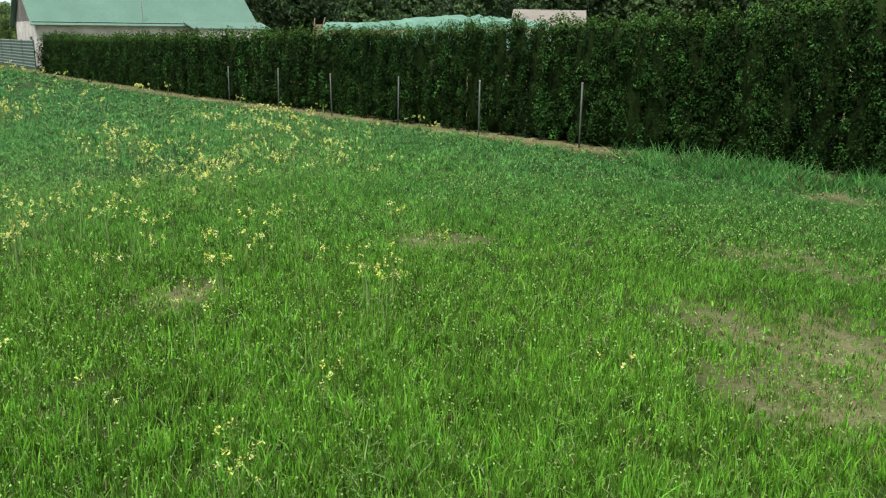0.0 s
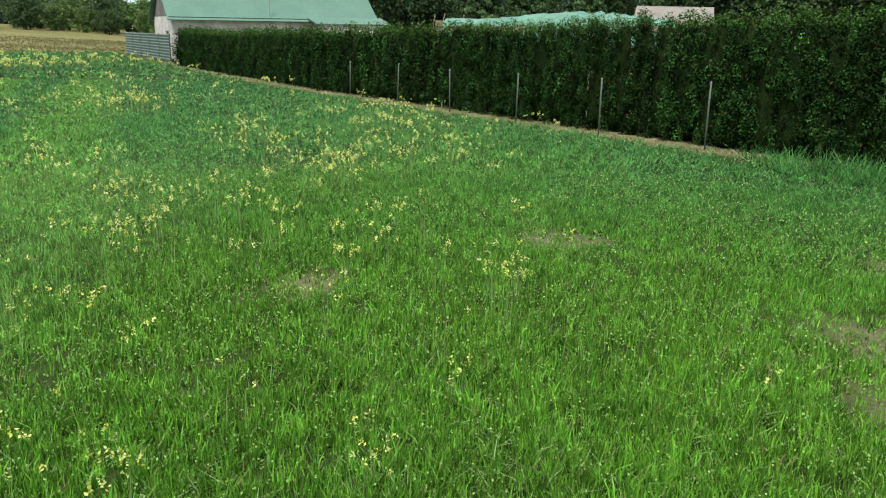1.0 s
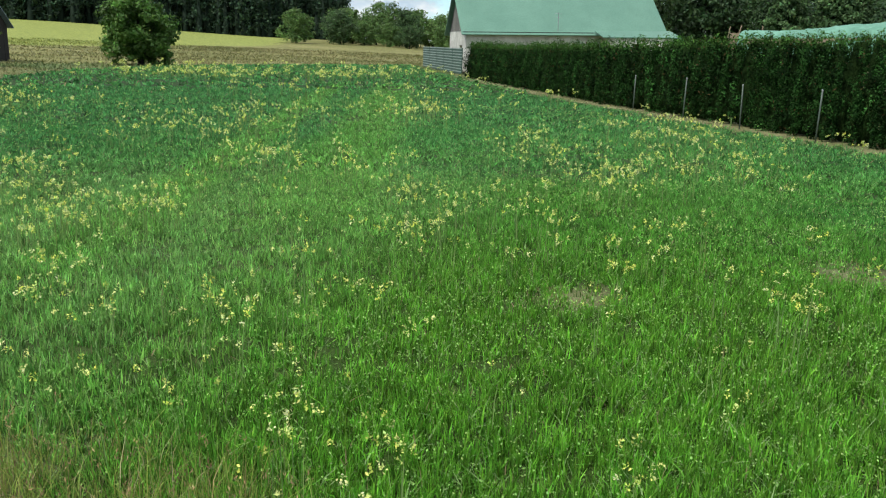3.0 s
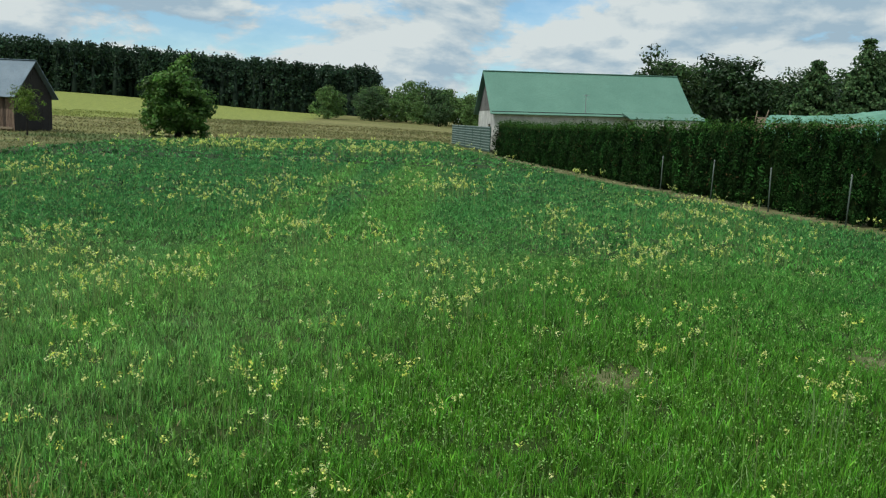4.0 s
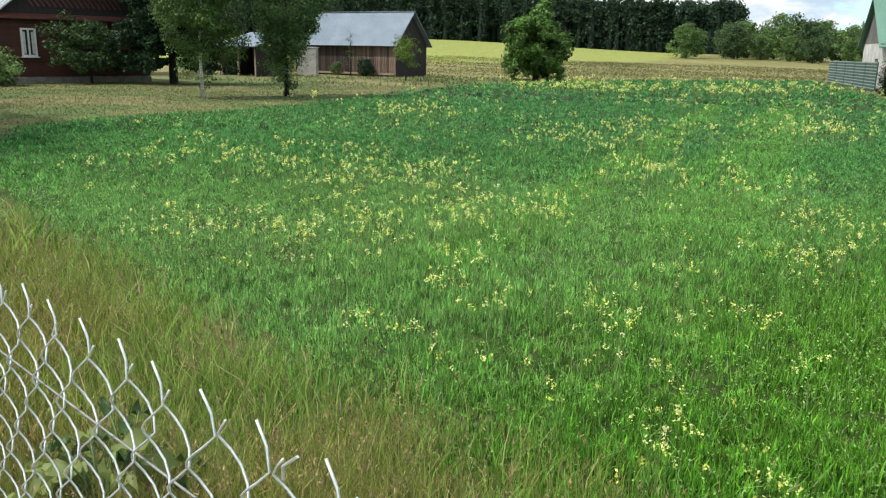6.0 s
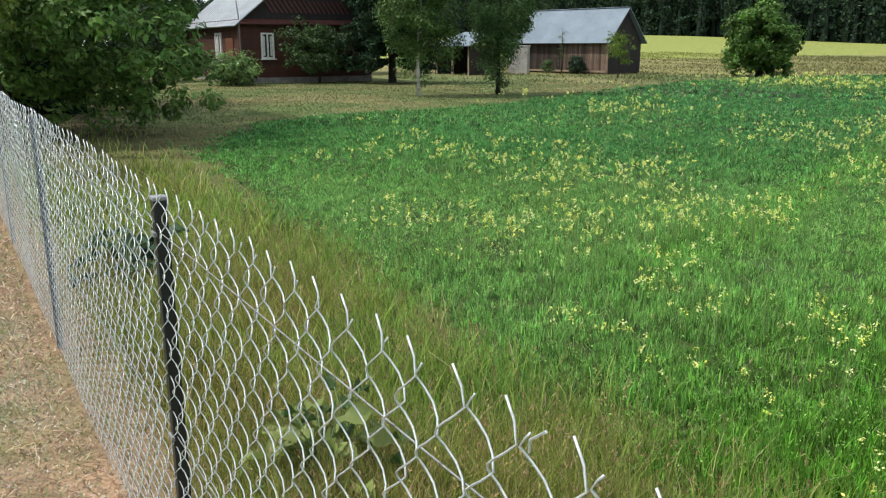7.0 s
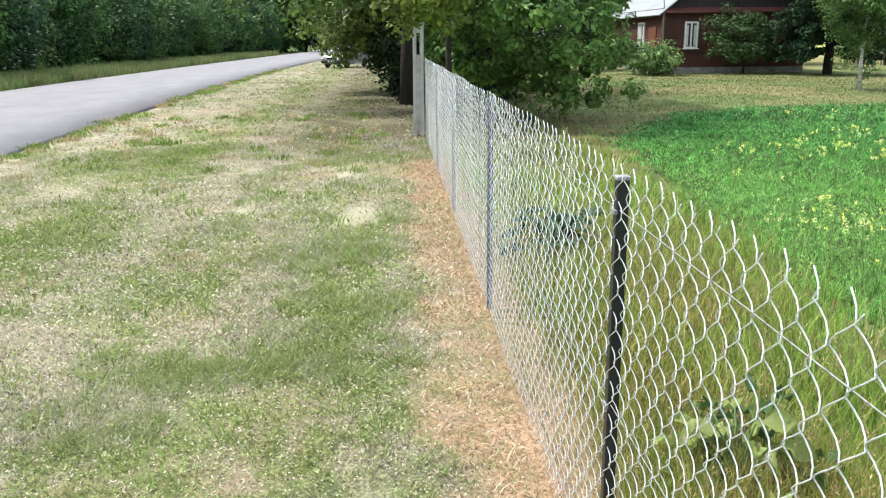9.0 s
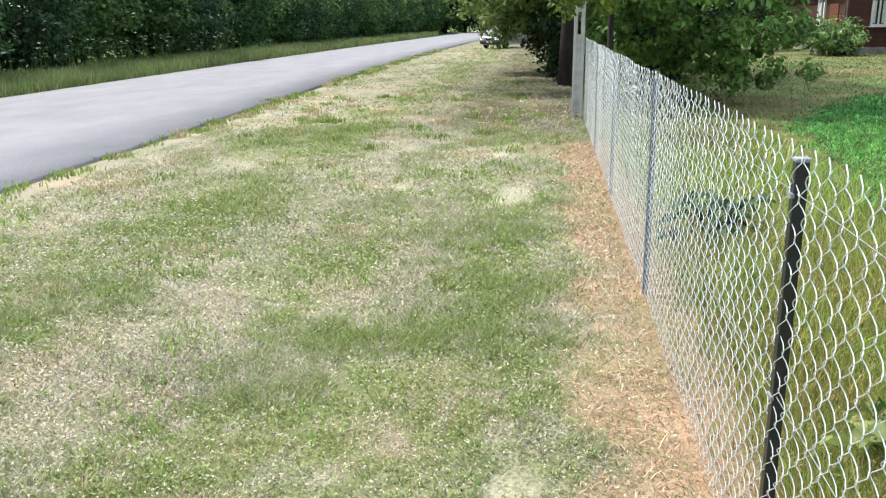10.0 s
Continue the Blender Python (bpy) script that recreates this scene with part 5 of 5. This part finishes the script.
def build_crop():
    """Young grain in tufts, with dark gaps between them, thinner where the soil is poor."""
    rng = np.random.default_rng(101)
    X, Y, H, W, C, far = [], [], [], [], [], []
    for r0, r1, per, m, h, w in ((0.8, 4.5, 2000, 7, 0.112, 0.0068), (4.5, 7.5, 1250, 6, 0.1, 0.0084), (7.5, 12, 640, 6, 0.085, 0.012), (12, 20, 230, 5, 0.08, 0.022), (20, 34, 80, 4, 0.09, 0.038), (34, 78, 8, 4, 0.13, 0.1)):
        n = int(per * math.radians(125) / 2 * (r1 * r1 - r0 * r0))
        x, y = scatter(rng, (-45, 80, r0, r1) if r0 > 7 else (-88, 88, r0, r1), n)
        keep = inside(x + 0.9 * (fnoise(x, y, 0.8, 34) - 0.5) + 0.25 * rng.normal(size=n), y + 1.4 * (fnoise(x, y, 0.8, 35) - 0.5) + 0.25 * rng.normal(size=n), FIELD)
        keep &= (rng.random(n) > 0.6 * bareness(x, y) * smooth(0.4, 0.6, fnoise(x, y, 0.3, 52))) & (rng.random(n) < 0.3 + 0.8 * smooth(0.28, 0.58, 0.5 * fnoise(x, y, 0.55, 33) + 0.5 * vnoise(x, y, 0.16, 30)))
        x, y = x[keep], y[keep]
        n = len(x)
        tall = h * rng.uniform(0.6, 1.15, n) * (0.6 + 0.8 * fnoise(x, y, 2.2, 37)) * (1 - 0.45 * bareness(x, y))
        c = varied(field_tone(x, y), rng, 0.65)
        spot = 0.009 + 0.0014 * r0
        X.append(np.repeat(x, m) + rng.normal(size=n * m) * spot); Y.append(np.repeat(y, m) + rng.normal(size=n * m) * spot)
        H.append(np.repeat(tall, m) * rng.uniform(0.65, 1.15, n * m)); W.append(w * rng.uniform(0.6, 1.4, n * m))
        C.append(np.repeat(c, m, axis=0)); far.append(rng.random(n * m) < (0.5 if r0 < 4 else 0.8 if r0 < 7 else 1.0))
    x, y, h, w, c, far = map(np.concatenate, (X, Y, H, W, C, far))
    d = np.hypot(x, y)
    c = varied(c, rng, 0.5) * 1.2
    pale = rng.random(len(x)) < 0.05 + 0.05 * (1 - smooth(2.5, 4.2, d))
    c[pale] = (0.29, 0.43, 0.17)
    dry = rng.random(len(x)) < 0.008 + 0.1 * bareness(x, y)
    c[dry] = (0.36, 0.29, 0.16)
    tall = (x > 5.6) * smooth(0.25, 0.5, fnoise(x, y, 1.2, 39)) * smooth(-2.6, -1.4, 0.842 * (x - 6.05) + 0.54 * (y - 15.95))
    h = h * (1 + 3.6 * tall)
    bent = (rng.random(len(x)) < 0.2) | pale
    blades("young_grain", x, y, np.where(bent, 0.8 * h, h), w, np.where(bent, 1.2, 0.26) + 0.5 * smooth(5, 14, d), c, "dense young green grain and weeds in the field", "grass", simple=far)


build_crop()


def build_field_weeds():
    """Small pale leaves, buds and ears among the grain."""
    rng = np.random.default_rng(110)
    P = []
    for r0, r1, n in ((2.0, 6.0, 17000), (6.0, 12.0, 26000), (12.0, 26.0, 20000), (26.0, 60.0, 9000)):
        x, y = scatter(rng, (-40, 78, r0, r1), n)
        keep = inside(x, y, FIELD) & (rng.random(n) < 0.15 + 1.0 * smooth(0.35, 0.65, fnoise(x, y, 1.7, 92)))
        P.append(np.stack([x, y, rise(x, y) + rng.uniform(0.05, 0.14, n)], 1)[keep])
    c = np.concatenate(P)
    d = np.hypot(c[:, 0], c[:, 1])
    v, f, t = leaf_cloud(c, 0.01 + 0.001 * d, 2, 1.0, (0.26, 0.44, 0.12), rng, wide=0.35)
    mid = np.repeat(c, 8, axis=0)
    v = mid + (v - mid) * np.repeat(0.008 + 0.0013 * d, 8)[:, None]
    tagged(sheet("pale_weeds", v, f, M_GRASS, t), "small pale leaves and buds of weeds among the grain", "weeds", "", "stuff")


build_field_weeds()


def build_rough_grass():
    """Uncut grass inside the fence, green below and golden brown where it has gone to seed."""
    rng = np.random.default_rng(102)
    X, Y, W = [], [], []
    for a0, a1, r0, r1, per, w in ((-80, 89, 0.6, 4.0, 6500, 0.0032), (-88, -60, 4.0, 7.0, 1500, 0.005), (35, 89, 4.0, 8.0, 2500, 0.0058), (45, 89, 8.0, 20.0, 420, 0.013)):
        n = int(per * math.radians(a1 - a0) / 2 * (r1 * r1 - r0 * r0))
        x, y = scatter(rng, (a0, a1, r0, r1), n)
        edge = 2.2 - 0.5 * smooth(-1.8, -0.3, x) + 0.08 * np.clip(-x - 3, 0, 20) + 0.7 * (fnoise(x, y, 1.5, 44) - 0.5)
        keep = (y > 0.42) & (y < edge + 0.8) & (rng.random(n) < 1.1 - 1.1 * smooth(edge - 0.6, edge + 0.7, y)) & (rng.random(n) < 0.25 + 1.1 * fnoise(x, y, 0.5, 45)) & (rng.random(n) > 0.85 * smooth(0.9, 0.5, y)) & (rng.random(n) > 0.95 * smooth(-11, -15, x))
        X.append(x[keep]); Y.append(y[keep]); W.append(w * rng.uniform(0.6, 1.4, keep.sum()))
    x, y, w = map(np.concatenate, (X, Y, W))
    n = len(x)
    h = rng.uniform(0.1, 0.32, n) * (0.55 + 0.8 * fnoise(x, y, 1.0, 46)) * (1 - 0.45 * smooth(0.9, 0.4, y))
    brown = np.clip(0.42 * smooth(0.36, 0.62, fnoise(x, y, 0.9, 47)) + 0.35 * smooth(2.4, 1.2, y - 0.08 * np.clip(-x - 2, 0, 8)) - 0.15, 0, 0.9)
    c = mixed(np.tile((0.215, 0.33, 0.065), (n, 1)), (0.35, 0.24, 0.085), brown * rng.uniform(0.3, 1.25, n).clip(0, 1))
    c = mixed(c, (0.48, 0.4, 0.22), (rng.random(n) < 0.08) * 1.0)
    blades("rough_grass", x, y, h, w, 0.55, varied(c, rng, 0.55), "tall rough grass, half dried, along the fence", "grass")
    # seed heads on the taller stalks
    pick = rng.random(n) < 0.045
    px, py, ph = x[pick], y[pick], h[pick] * 1.1 + 0.03
    top = np.stack([px, py, ph + 0.02], 1)
    v, f, t = leaf_cloud(top, 0.022, 7, 0.02, (0.34, 0.25, 0.13), rng, flat=1.8, droop=-2.0, wide=0.12)
    tagged(sheet("grass_seed_heads", v, f, M_STRAW, t), "tan seed heads over the rough grass", "grass", "", "stuff")
    blades("seed_stalks", px, py, ph, np.full(len(px), 0.0026), 0.04, np.tile((0.32, 0.26, 0.12), (len(px), 1)), "thin dry stalks in the rough grass", "grass")


build_rough_grass()


def build_verge_grass():
    rng = np.random.default_rng(103)
    X, Y, W = [], [], []
    for a0, a1, r0, r1, per, w in ((76, 151, 1.6, 5, 9000, 0.006), (40, 275, 0.3, 1.6, 5000, 0.006), (150, 275, 1.6, 7, 2200, 0.01), (76, 151, 5, 9, 4200, 0.009), (76, 140, 9, 16, 1200, 0.016), (80, 125, 16, 40, 150, 0.04), (86, 102, 40, 80, 26, 0.1)):
        x, y = scatter(rng, (a0, a1, r0, r1), int(per * math.radians(a1 - a0) / 2 * (r1 * r1 - r0 * r0)))
        n = len(x)
        road = -6.55 - 1.4 * smooth(5, -45, x) + 0.5
        st = verge_straw(x, y)
        keep = (y < 0.32) & (y > road) & (rng.random(n) > 0.25 * st) & (rng.random(n) > 0.95 * sandiness(x, y)) & (rng.random(n) > 0.8 * dead_strip(x, y))
        X.append(x[keep]); Y.append(y[keep]); W.append(w * rng.uniform(0.6, 1.4, keep.sum()))
    x, y, w = map(np.concatenate, (X, Y, W))
    st = verge_straw(x, y)
    h = rng.uniform(0.014, 0.04, len(x)) * (1.25 - 0.55 * st) * (1 + 1.1 * (fnoise(x, y, 1.1, 54) > 0.62))
    c = mixed(np.tile((0.21, 0.265, 0.085), (len(x), 1)), (0.44, 0.405, 0.335), np.clip(st * rng.uniform(0.2, 1.9, len(x)), 0, 1))
    blades("verge_grass", x, y, h, w, 1.3, varied(c, rng, 0.45), "short mown grass with dry straw-coloured patches on the verge", "grass", simple=np.hypot(x, y) > 3.2)
    # dead straw along the fence's foot
    n = 20000
    x, y = rng.uniform(-13.5, -1.0, n), rng.uniform(-0.65, 0.95, n)
    keep = rng.random(n) < dead_strip(x, y) * (0.3 + fnoise(x, y, 0.5, 43))
    x, y = x[keep], y[keep]
    s = rng.random(9000)
    hx = np.concatenate([6.05 - 9.9 * s[:5000], -3.85 - 9.8 * s[5000:], 6.05 + 1.8 * s[:1100]])
    hy = np.concatenate([15.95 + 15.0 * s[:5000], 30.95 + 17.95 * s[5000:], 15.95 - 2.8 * s[:1100]])
    patchy = fnoise(hx, hy, 1.6, 85) > 0.45
    hx, hy = hx[patchy], hy[patchy]
    off = rng.uniform(0.5, 1.25, len(hx))
    x, y = np.concatenate([x, hx - 0.84 * off]), np.concatenate([y, hy - 0.54 * off])
    c = mixed(np.tile((0.38, 0.245, 0.165), (len(x), 1)), (0.48, 0.37, 0.27), rng.random(len(x)))
    c[-len(hx):] = np.array((0.32, 0.31, 0.17)) * rng.uniform(0.7, 1.2, (len(hx), 1))
    blades("dead_straw", x, y, rng.uniform(0.01, 0.032, len(x)), 0.0035 + 0.0008 * np.hypot(x, y), 2.6, varied(c, rng, 0.45), "flattened orange-brown dead grass along the fence", "dead grass", M_STRAW, 0.012)
    # tall grass on the road's far side
    n = 110000
    x = 6 - rng.random(n) ** 1.6 * 120
    y = -15.55 - 0.84 * smooth(5, -45, x) + 1.5 * smooth(-50, -160, x) - rng.random(n) * 3.6
    d = np.hypot(x, y)
    c = mixed(np.tile((0.15, 0.22, 0.08), (n, 1)), (0.28, 0.25, 0.13), (rng.random(n) < 0.22) * 1.0)
    blades("roadside_tall_grass", x, y, rng.uniform(0.2, 0.72, n) * (0.5 + 0.8 * fnoise(x, y, 2.0, 57)), 0.008 + 0.0009 * d, 0.4, varied(c, rng), "tall green grass along the road's far side", "grass", simple=np.ones(n, bool))


build_verge_grass()


def build_flowers():
    """Yellow-flowered weeds in drifts through the field."""
    rng = np.random.default_rng(104)
    drifts = [(-10.6, 5.4, 9), (-12, 7.3, 8), (-10, 7.1, 14), (-7.9, 6.7, 16), (-6.8, 3.4, 8), (-5.7, 4.5, 26), (-3.9, 3.9, 10), (-5.4, 6.2, 26), (-16.6, 16, 22), (-25.7, 35, 34), (-21.6, 36, 30), (-8.7, 13, 12),
              (-6, 10.5, 14), (-1.5, 3, 7), (-1.3, 11, 24), (0.1, 12.1, 18), (-2.8, 13.6, 14), (-2.6, 7.3, 16), (-4.3, 9.4, 10), (-9.6, 14.4, 16), (-7.6, 6.7, 14), (-17.4, 39.3, 36), (-6.7, 18.8, 24), (-0.9, 17, 18),
              (-2.7, 4.1, 10), (-2.5, 3.2, 4), (-0.5, 3.05, 3), (0.4, 5.4, 5), (-1.1, 7.1, 8)]
    px, py = [], []
    for a, b, n in drifts:
        r = 0.26 + 0.027 * math.hypot(a, b)
        px += list(a + rng.normal(size=int(1.5 * n)) * r * 0.85)
        py += list(b + rng.normal(size=int(1.5 * n)) * r * 1.5)
    x, y = scatter(rng, (-35, 75, 3.2, 60), 1500)
    keep = fnoise(x, y, 4.0, 91) > 0.5
    x, y = np.concatenate([np.array(px), x[keep]]), np.concatenate([np.array(py), y[keep]])
    keep = inside(x, y, FIELD) & (np.hypot(x, y) > 2.4)
    x, y = x[keep], y[keep]
    h = rng.uniform(0.24, 0.62, len(x))
    V, F, T, base = [], [], [], 0
    for k in range(len(x)):
        d = math.hypot(x[k], y[k])
        heads = rng.integers(3, 9)
        for _ in range(heads):
            n = rng.integers(5, 11)
            c = np.array([[x[k] + rng.normal() * 0.07, y[k] + rng.normal() * 0.07, rise(x[k], y[k]) + h[k] * rng.uniform(0.75, 1.05)]])
            v, f, t = leaf_cloud(c, 0.018 + 0.0005 * d, n + 2, 0.0128 + 0.00075 * d, (0.74, 0.84, 0.22), rng, flat=1.3)
            V.append(v); F.append(f + base); T.append(np.maximum(t, (0.42, 0.47, 0.08)) * (1, 1, rng.uniform(0.6, 1.5)))
            base += len(v)
    sheet_ob = sheet("yellow_flowers", np.concatenate(V), np.concatenate(F), M_PETAL, np.clip(np.concatenate(T), 0, 0.9))
    tagged(sheet_ob, "pale yellow blossoms of weeds scattered in drifts over the field", "flowers", "", "stuff")
    c = varied(np.tile((0.2, 0.31, 0.1), (len(x) * 3, 1)), rng)
    sx, sy = np.repeat(x, 3) + rng.normal(size=len(x) * 3) * 0.03, np.repeat(y, 3) + rng.normal(size=len(x) * 3) * 0.03
    blades("flower_stems", sx, sy, np.repeat(h, 3) * rng.uniform(0.7, 1.0, len(sx)), 0.003 + 0.00045 * np.hypot(sx, sy), 0.12, c, "thin green stems of the yellow weeds", "weeds")


build_flowers()


M_STALK = worn("green_stalk", (0.09, 0.15, 0.05), (0.15, 0.22, 0.08), 12.0, 0.6)


def build_burdock():
    """Large-leaved weeds inside the fence."""
    rng = np.random.default_rng(105)
    for x, y, n, s, tint, what in ((-3.2, 1.12, 22, 0.17, (0.22, 0.28, 0.085), "low weed with large pale green leaves inside the fence"), (-3.35, 1.3, 18, 0.14, (0.05, 0.1, 0.03), "dark green leafy weed inside the fence"), (-7.1, 1.05, 34, 0.24, (0.04, 0.085, 0.045), "dark bushy weed with broad leaves inside the fence"), (-7.6, 1.25, 18, 0.22, (0.05, 0.09, 0.045), "dark bushy weed with broad leaves inside the fence")):
        ob = thing("burdock", Matrix.Translation((x, y, 0)), what, "weed", "large-leaved weeds")
        for k in range(n):
            a, r, z = rng.uniform(0, 6.28), rng.uniform(0.05, 0.26), rng.uniform(0.08, 0.36)
            L, w = s * rng.uniform(0.6, 1.1), s * rng.uniform(0.35, 0.6)
            v, f = [], []
            for i in range(6):
                t = i / 5
                half = w * math.sin(math.pi * min(0.97, 0.12 + 0.86 * t)) ** 0.8 / 2
                drop = -0.35 * L * t * t + 0.12 * L * t
                v += [(L * t, -half, drop + 0.03 * math.sin(9 * t)), (L * t, 0, drop - 0.02), (L * t, half, drop - 0.03 * math.sin(8 * t))]
                if i:
                    b = i * 3
                    f += [(b - 3, b, b + 1, b - 2), (b - 2, b + 1, b + 2, b - 1)]
            tone = np.tile(np.array(tint) * rng.uniform(0.7, 1.3), (18, 1))
            leaf = sheet("leaf", v, f, M_LEAF, tone, ob, True)
            leaf.matrix_local = pose(math.cos(a) * r, math.sin(a) * r, z, rng.normal() * 18, rng.uniform(-25, 15), math.degrees(a))
            bm = bmesh.new()
            tube(bm, [(0, 0, -0.02), (math.cos(a) * r * 0.6, math.sin(a) * r * 0.6, z * 0.8), (math.cos(a) * r, math.sin(a) * r, z)], [0.006, 0.005, 0.004], 4)
            part("stalk", bm, M_STALK, ob)


build_burdock()


def build_umbels():
    """White umbels of wild plants before the thicket."""
    rng = np.random.default_rng(106)
    n = 130
    x = rng.uniform(-48, -12, n)
    y = -18.2 - 0.8 * smooth(5, -45, x) + rng.normal(size=n) * 0.5
    c = np.stack([x, y, rng.uniform(0.7, 1.7, n)], 1)
    v, f, t = leaf_cloud(c, 0.09, 14, 0.05, (0.62, 0.62, 0.55), rng, flat=0.3)
    tagged(sheet("white_umbels", v, f, M_PETAL, t), "white flower umbels of tall weeds beyond the road", "flowers", "", "stuff")
    blades("umbel_stems", x, y, c[:, 2] - 0.02, np.full(n, 0.03), 0.02, np.tile((0.1, 0.17, 0.05), (n, 1)), "stems of tall weeds beyond the road", "weeds")


build_umbels()


def build_edge_tufts():
    """Ragged tufts on the road's near edge and taller sprigs over the verge."""
    rng = np.random.default_rng(107)
    X, Y, H, C = [], [], [], []
    for k in range(300):
        if k < 190:
            x0 = 2 - rng.random() ** 1.5 * 60
            y0 = -6.3 - 1.4 * float(smooth(5, -45, x0)) + rng.normal() * 0.16
        else:
            x0, y0 = rng.uniform(-22, -2.5), rng.uniform(-5.8, -0.5)
        m = rng.integers(24, 60)
        X.append(x0 + rng.normal(size=m) * 0.14); Y.append(y0 + rng.normal(size=m) * 0.1)
        H.append(rng.uniform(0.03, 0.1, m))
        C.append(np.tile(np.array((0.22, 0.31, 0.08)) * rng.uniform(0.7, 1.2) if rng.random() < 0.7 else np.array((0.4, 0.34, 0.2)), (m, 1)))
    x, y, h, c = np.concatenate(X), np.concatenate(Y), np.concatenate(H), np.concatenate(C)
    blades("verge_tufts", x, y, h, 0.006 + 0.0011 * np.hypot(x, y), 0.6, varied(c, rng), "loose tufts of taller grass on the verge and road edge", "grass")


build_edge_tufts()


def build_lawn_grass():
    rng = np.random.default_rng(108)
    x, y = scatter(rng, (38, 90, 12, 46), 55000)
    keep = (y > 0.9) & ~inside(x, y, FIELD) & (x < -15)
    x, y = x[keep], y[keep]
    c = ground_tone(x, y) * 1.2
    blades("lawn_grass", x, y, rng.uniform(0.02, 0.055, len(x)), 0.008 + 0.0007 * np.hypot(x, y), 1.2, varied(c, rng, 0.15), "short patchy mown grass round the house", "grass")


build_lawn_grass()


def build_meadow_grass():
    """Dry tussocks over the mown meadow behind the field."""
    rng = np.random.default_rng(111)
    x, y = scatter(rng, (4, 62, 46, 120), 60000)
    keep = ~inside(x, y, FIELD) & (y > 24) & (rng.random(len(x)) < 0.2 + smooth(0.35, 0.65, fnoise(x * 0.3, y, 2.5, 73)))
    x, y = x[keep], y[keep]
    c = ground_tone(x, y) * rng.uniform(0.75, 1.25, (len(x), 1))
    blades("meadow_grass", x, y, rng.uniform(0.05, 0.2, len(x)), 0.02 + 0.0014 * np.hypot(x, y), 0.9, varied(c, rng, 0.2), "short dry tussocks over the mown meadow", "grass", simple=np.ones(len(x), bool))


build_meadow_grass()


def build_verge_litter():
    """Clover leaves, dry clippings and chaff lying on the verge."""
    rng = np.random.default_rng(109)
    x, y = scatter(rng, (80, 150, 2.0, 14), 700000)
    d = np.hypot(x, y)
    keep = (y < 0.3) & (y > -6.2) & (rng.random(len(x)) > 0.8 * dead_strip(x, y)) & (rng.random(len(x)) > 0.85 * sandiness(x, y)) & (rng.random(len(x)) < np.clip(2.6 / d, 0.0, 0.8) * (1 - smooth(6, 14, d)))
    x, y, d = x[keep], y[keep], d[keep]
    st = np.maximum(verge_straw(x, y), dead_strip(x, y))
    pick = rng.random(len(x))
    c = np.where((pick < 0.25 + 0.6 * st)[:, None], np.array((0.47, 0.43, 0.34)), np.array((0.24, 0.32, 0.11)))
    c = np.where((rng.random(len(x)) < 0.1)[:, None], np.array((0.1, 0.1, 0.05)), c)
    n = len(x)
    a = rng.uniform(0, 2 * np.pi, n)
    s = (0.0028 + 0.0011 * d) * rng.uniform(0.6, 1.6, n)
    tilt = rng.normal(size=(n, 2)) * 0.45
    z = 0.015 + 0.03 * rng.random(n)
    ax, ay = np.cos(a), np.sin(a)
    pt = lambda u, w: np.stack([x + s * (ax * u - ay * w), y + s * (ay * u + ax * w), z + s * (tilt[:, 0] * u + tilt[:, 1] * w)], 1)
    v = np.stack([pt(-1, 0), pt(0, 0.42), pt(1, 0), pt(0, -0.42)], 1).reshape(-1, 3)
    k = np.arange(n) * 4
    ob = sheet("verge_litter", v, np.stack([k, k + 1, k + 2, k + 3], 1), M_STRAW, np.repeat(varied(c, rng, 0.4), 4, axis=0))
    tagged(ob, "clover leaves and dry clippings strewn over the verge", "litter", "", "stuff")


build_verge_litter()
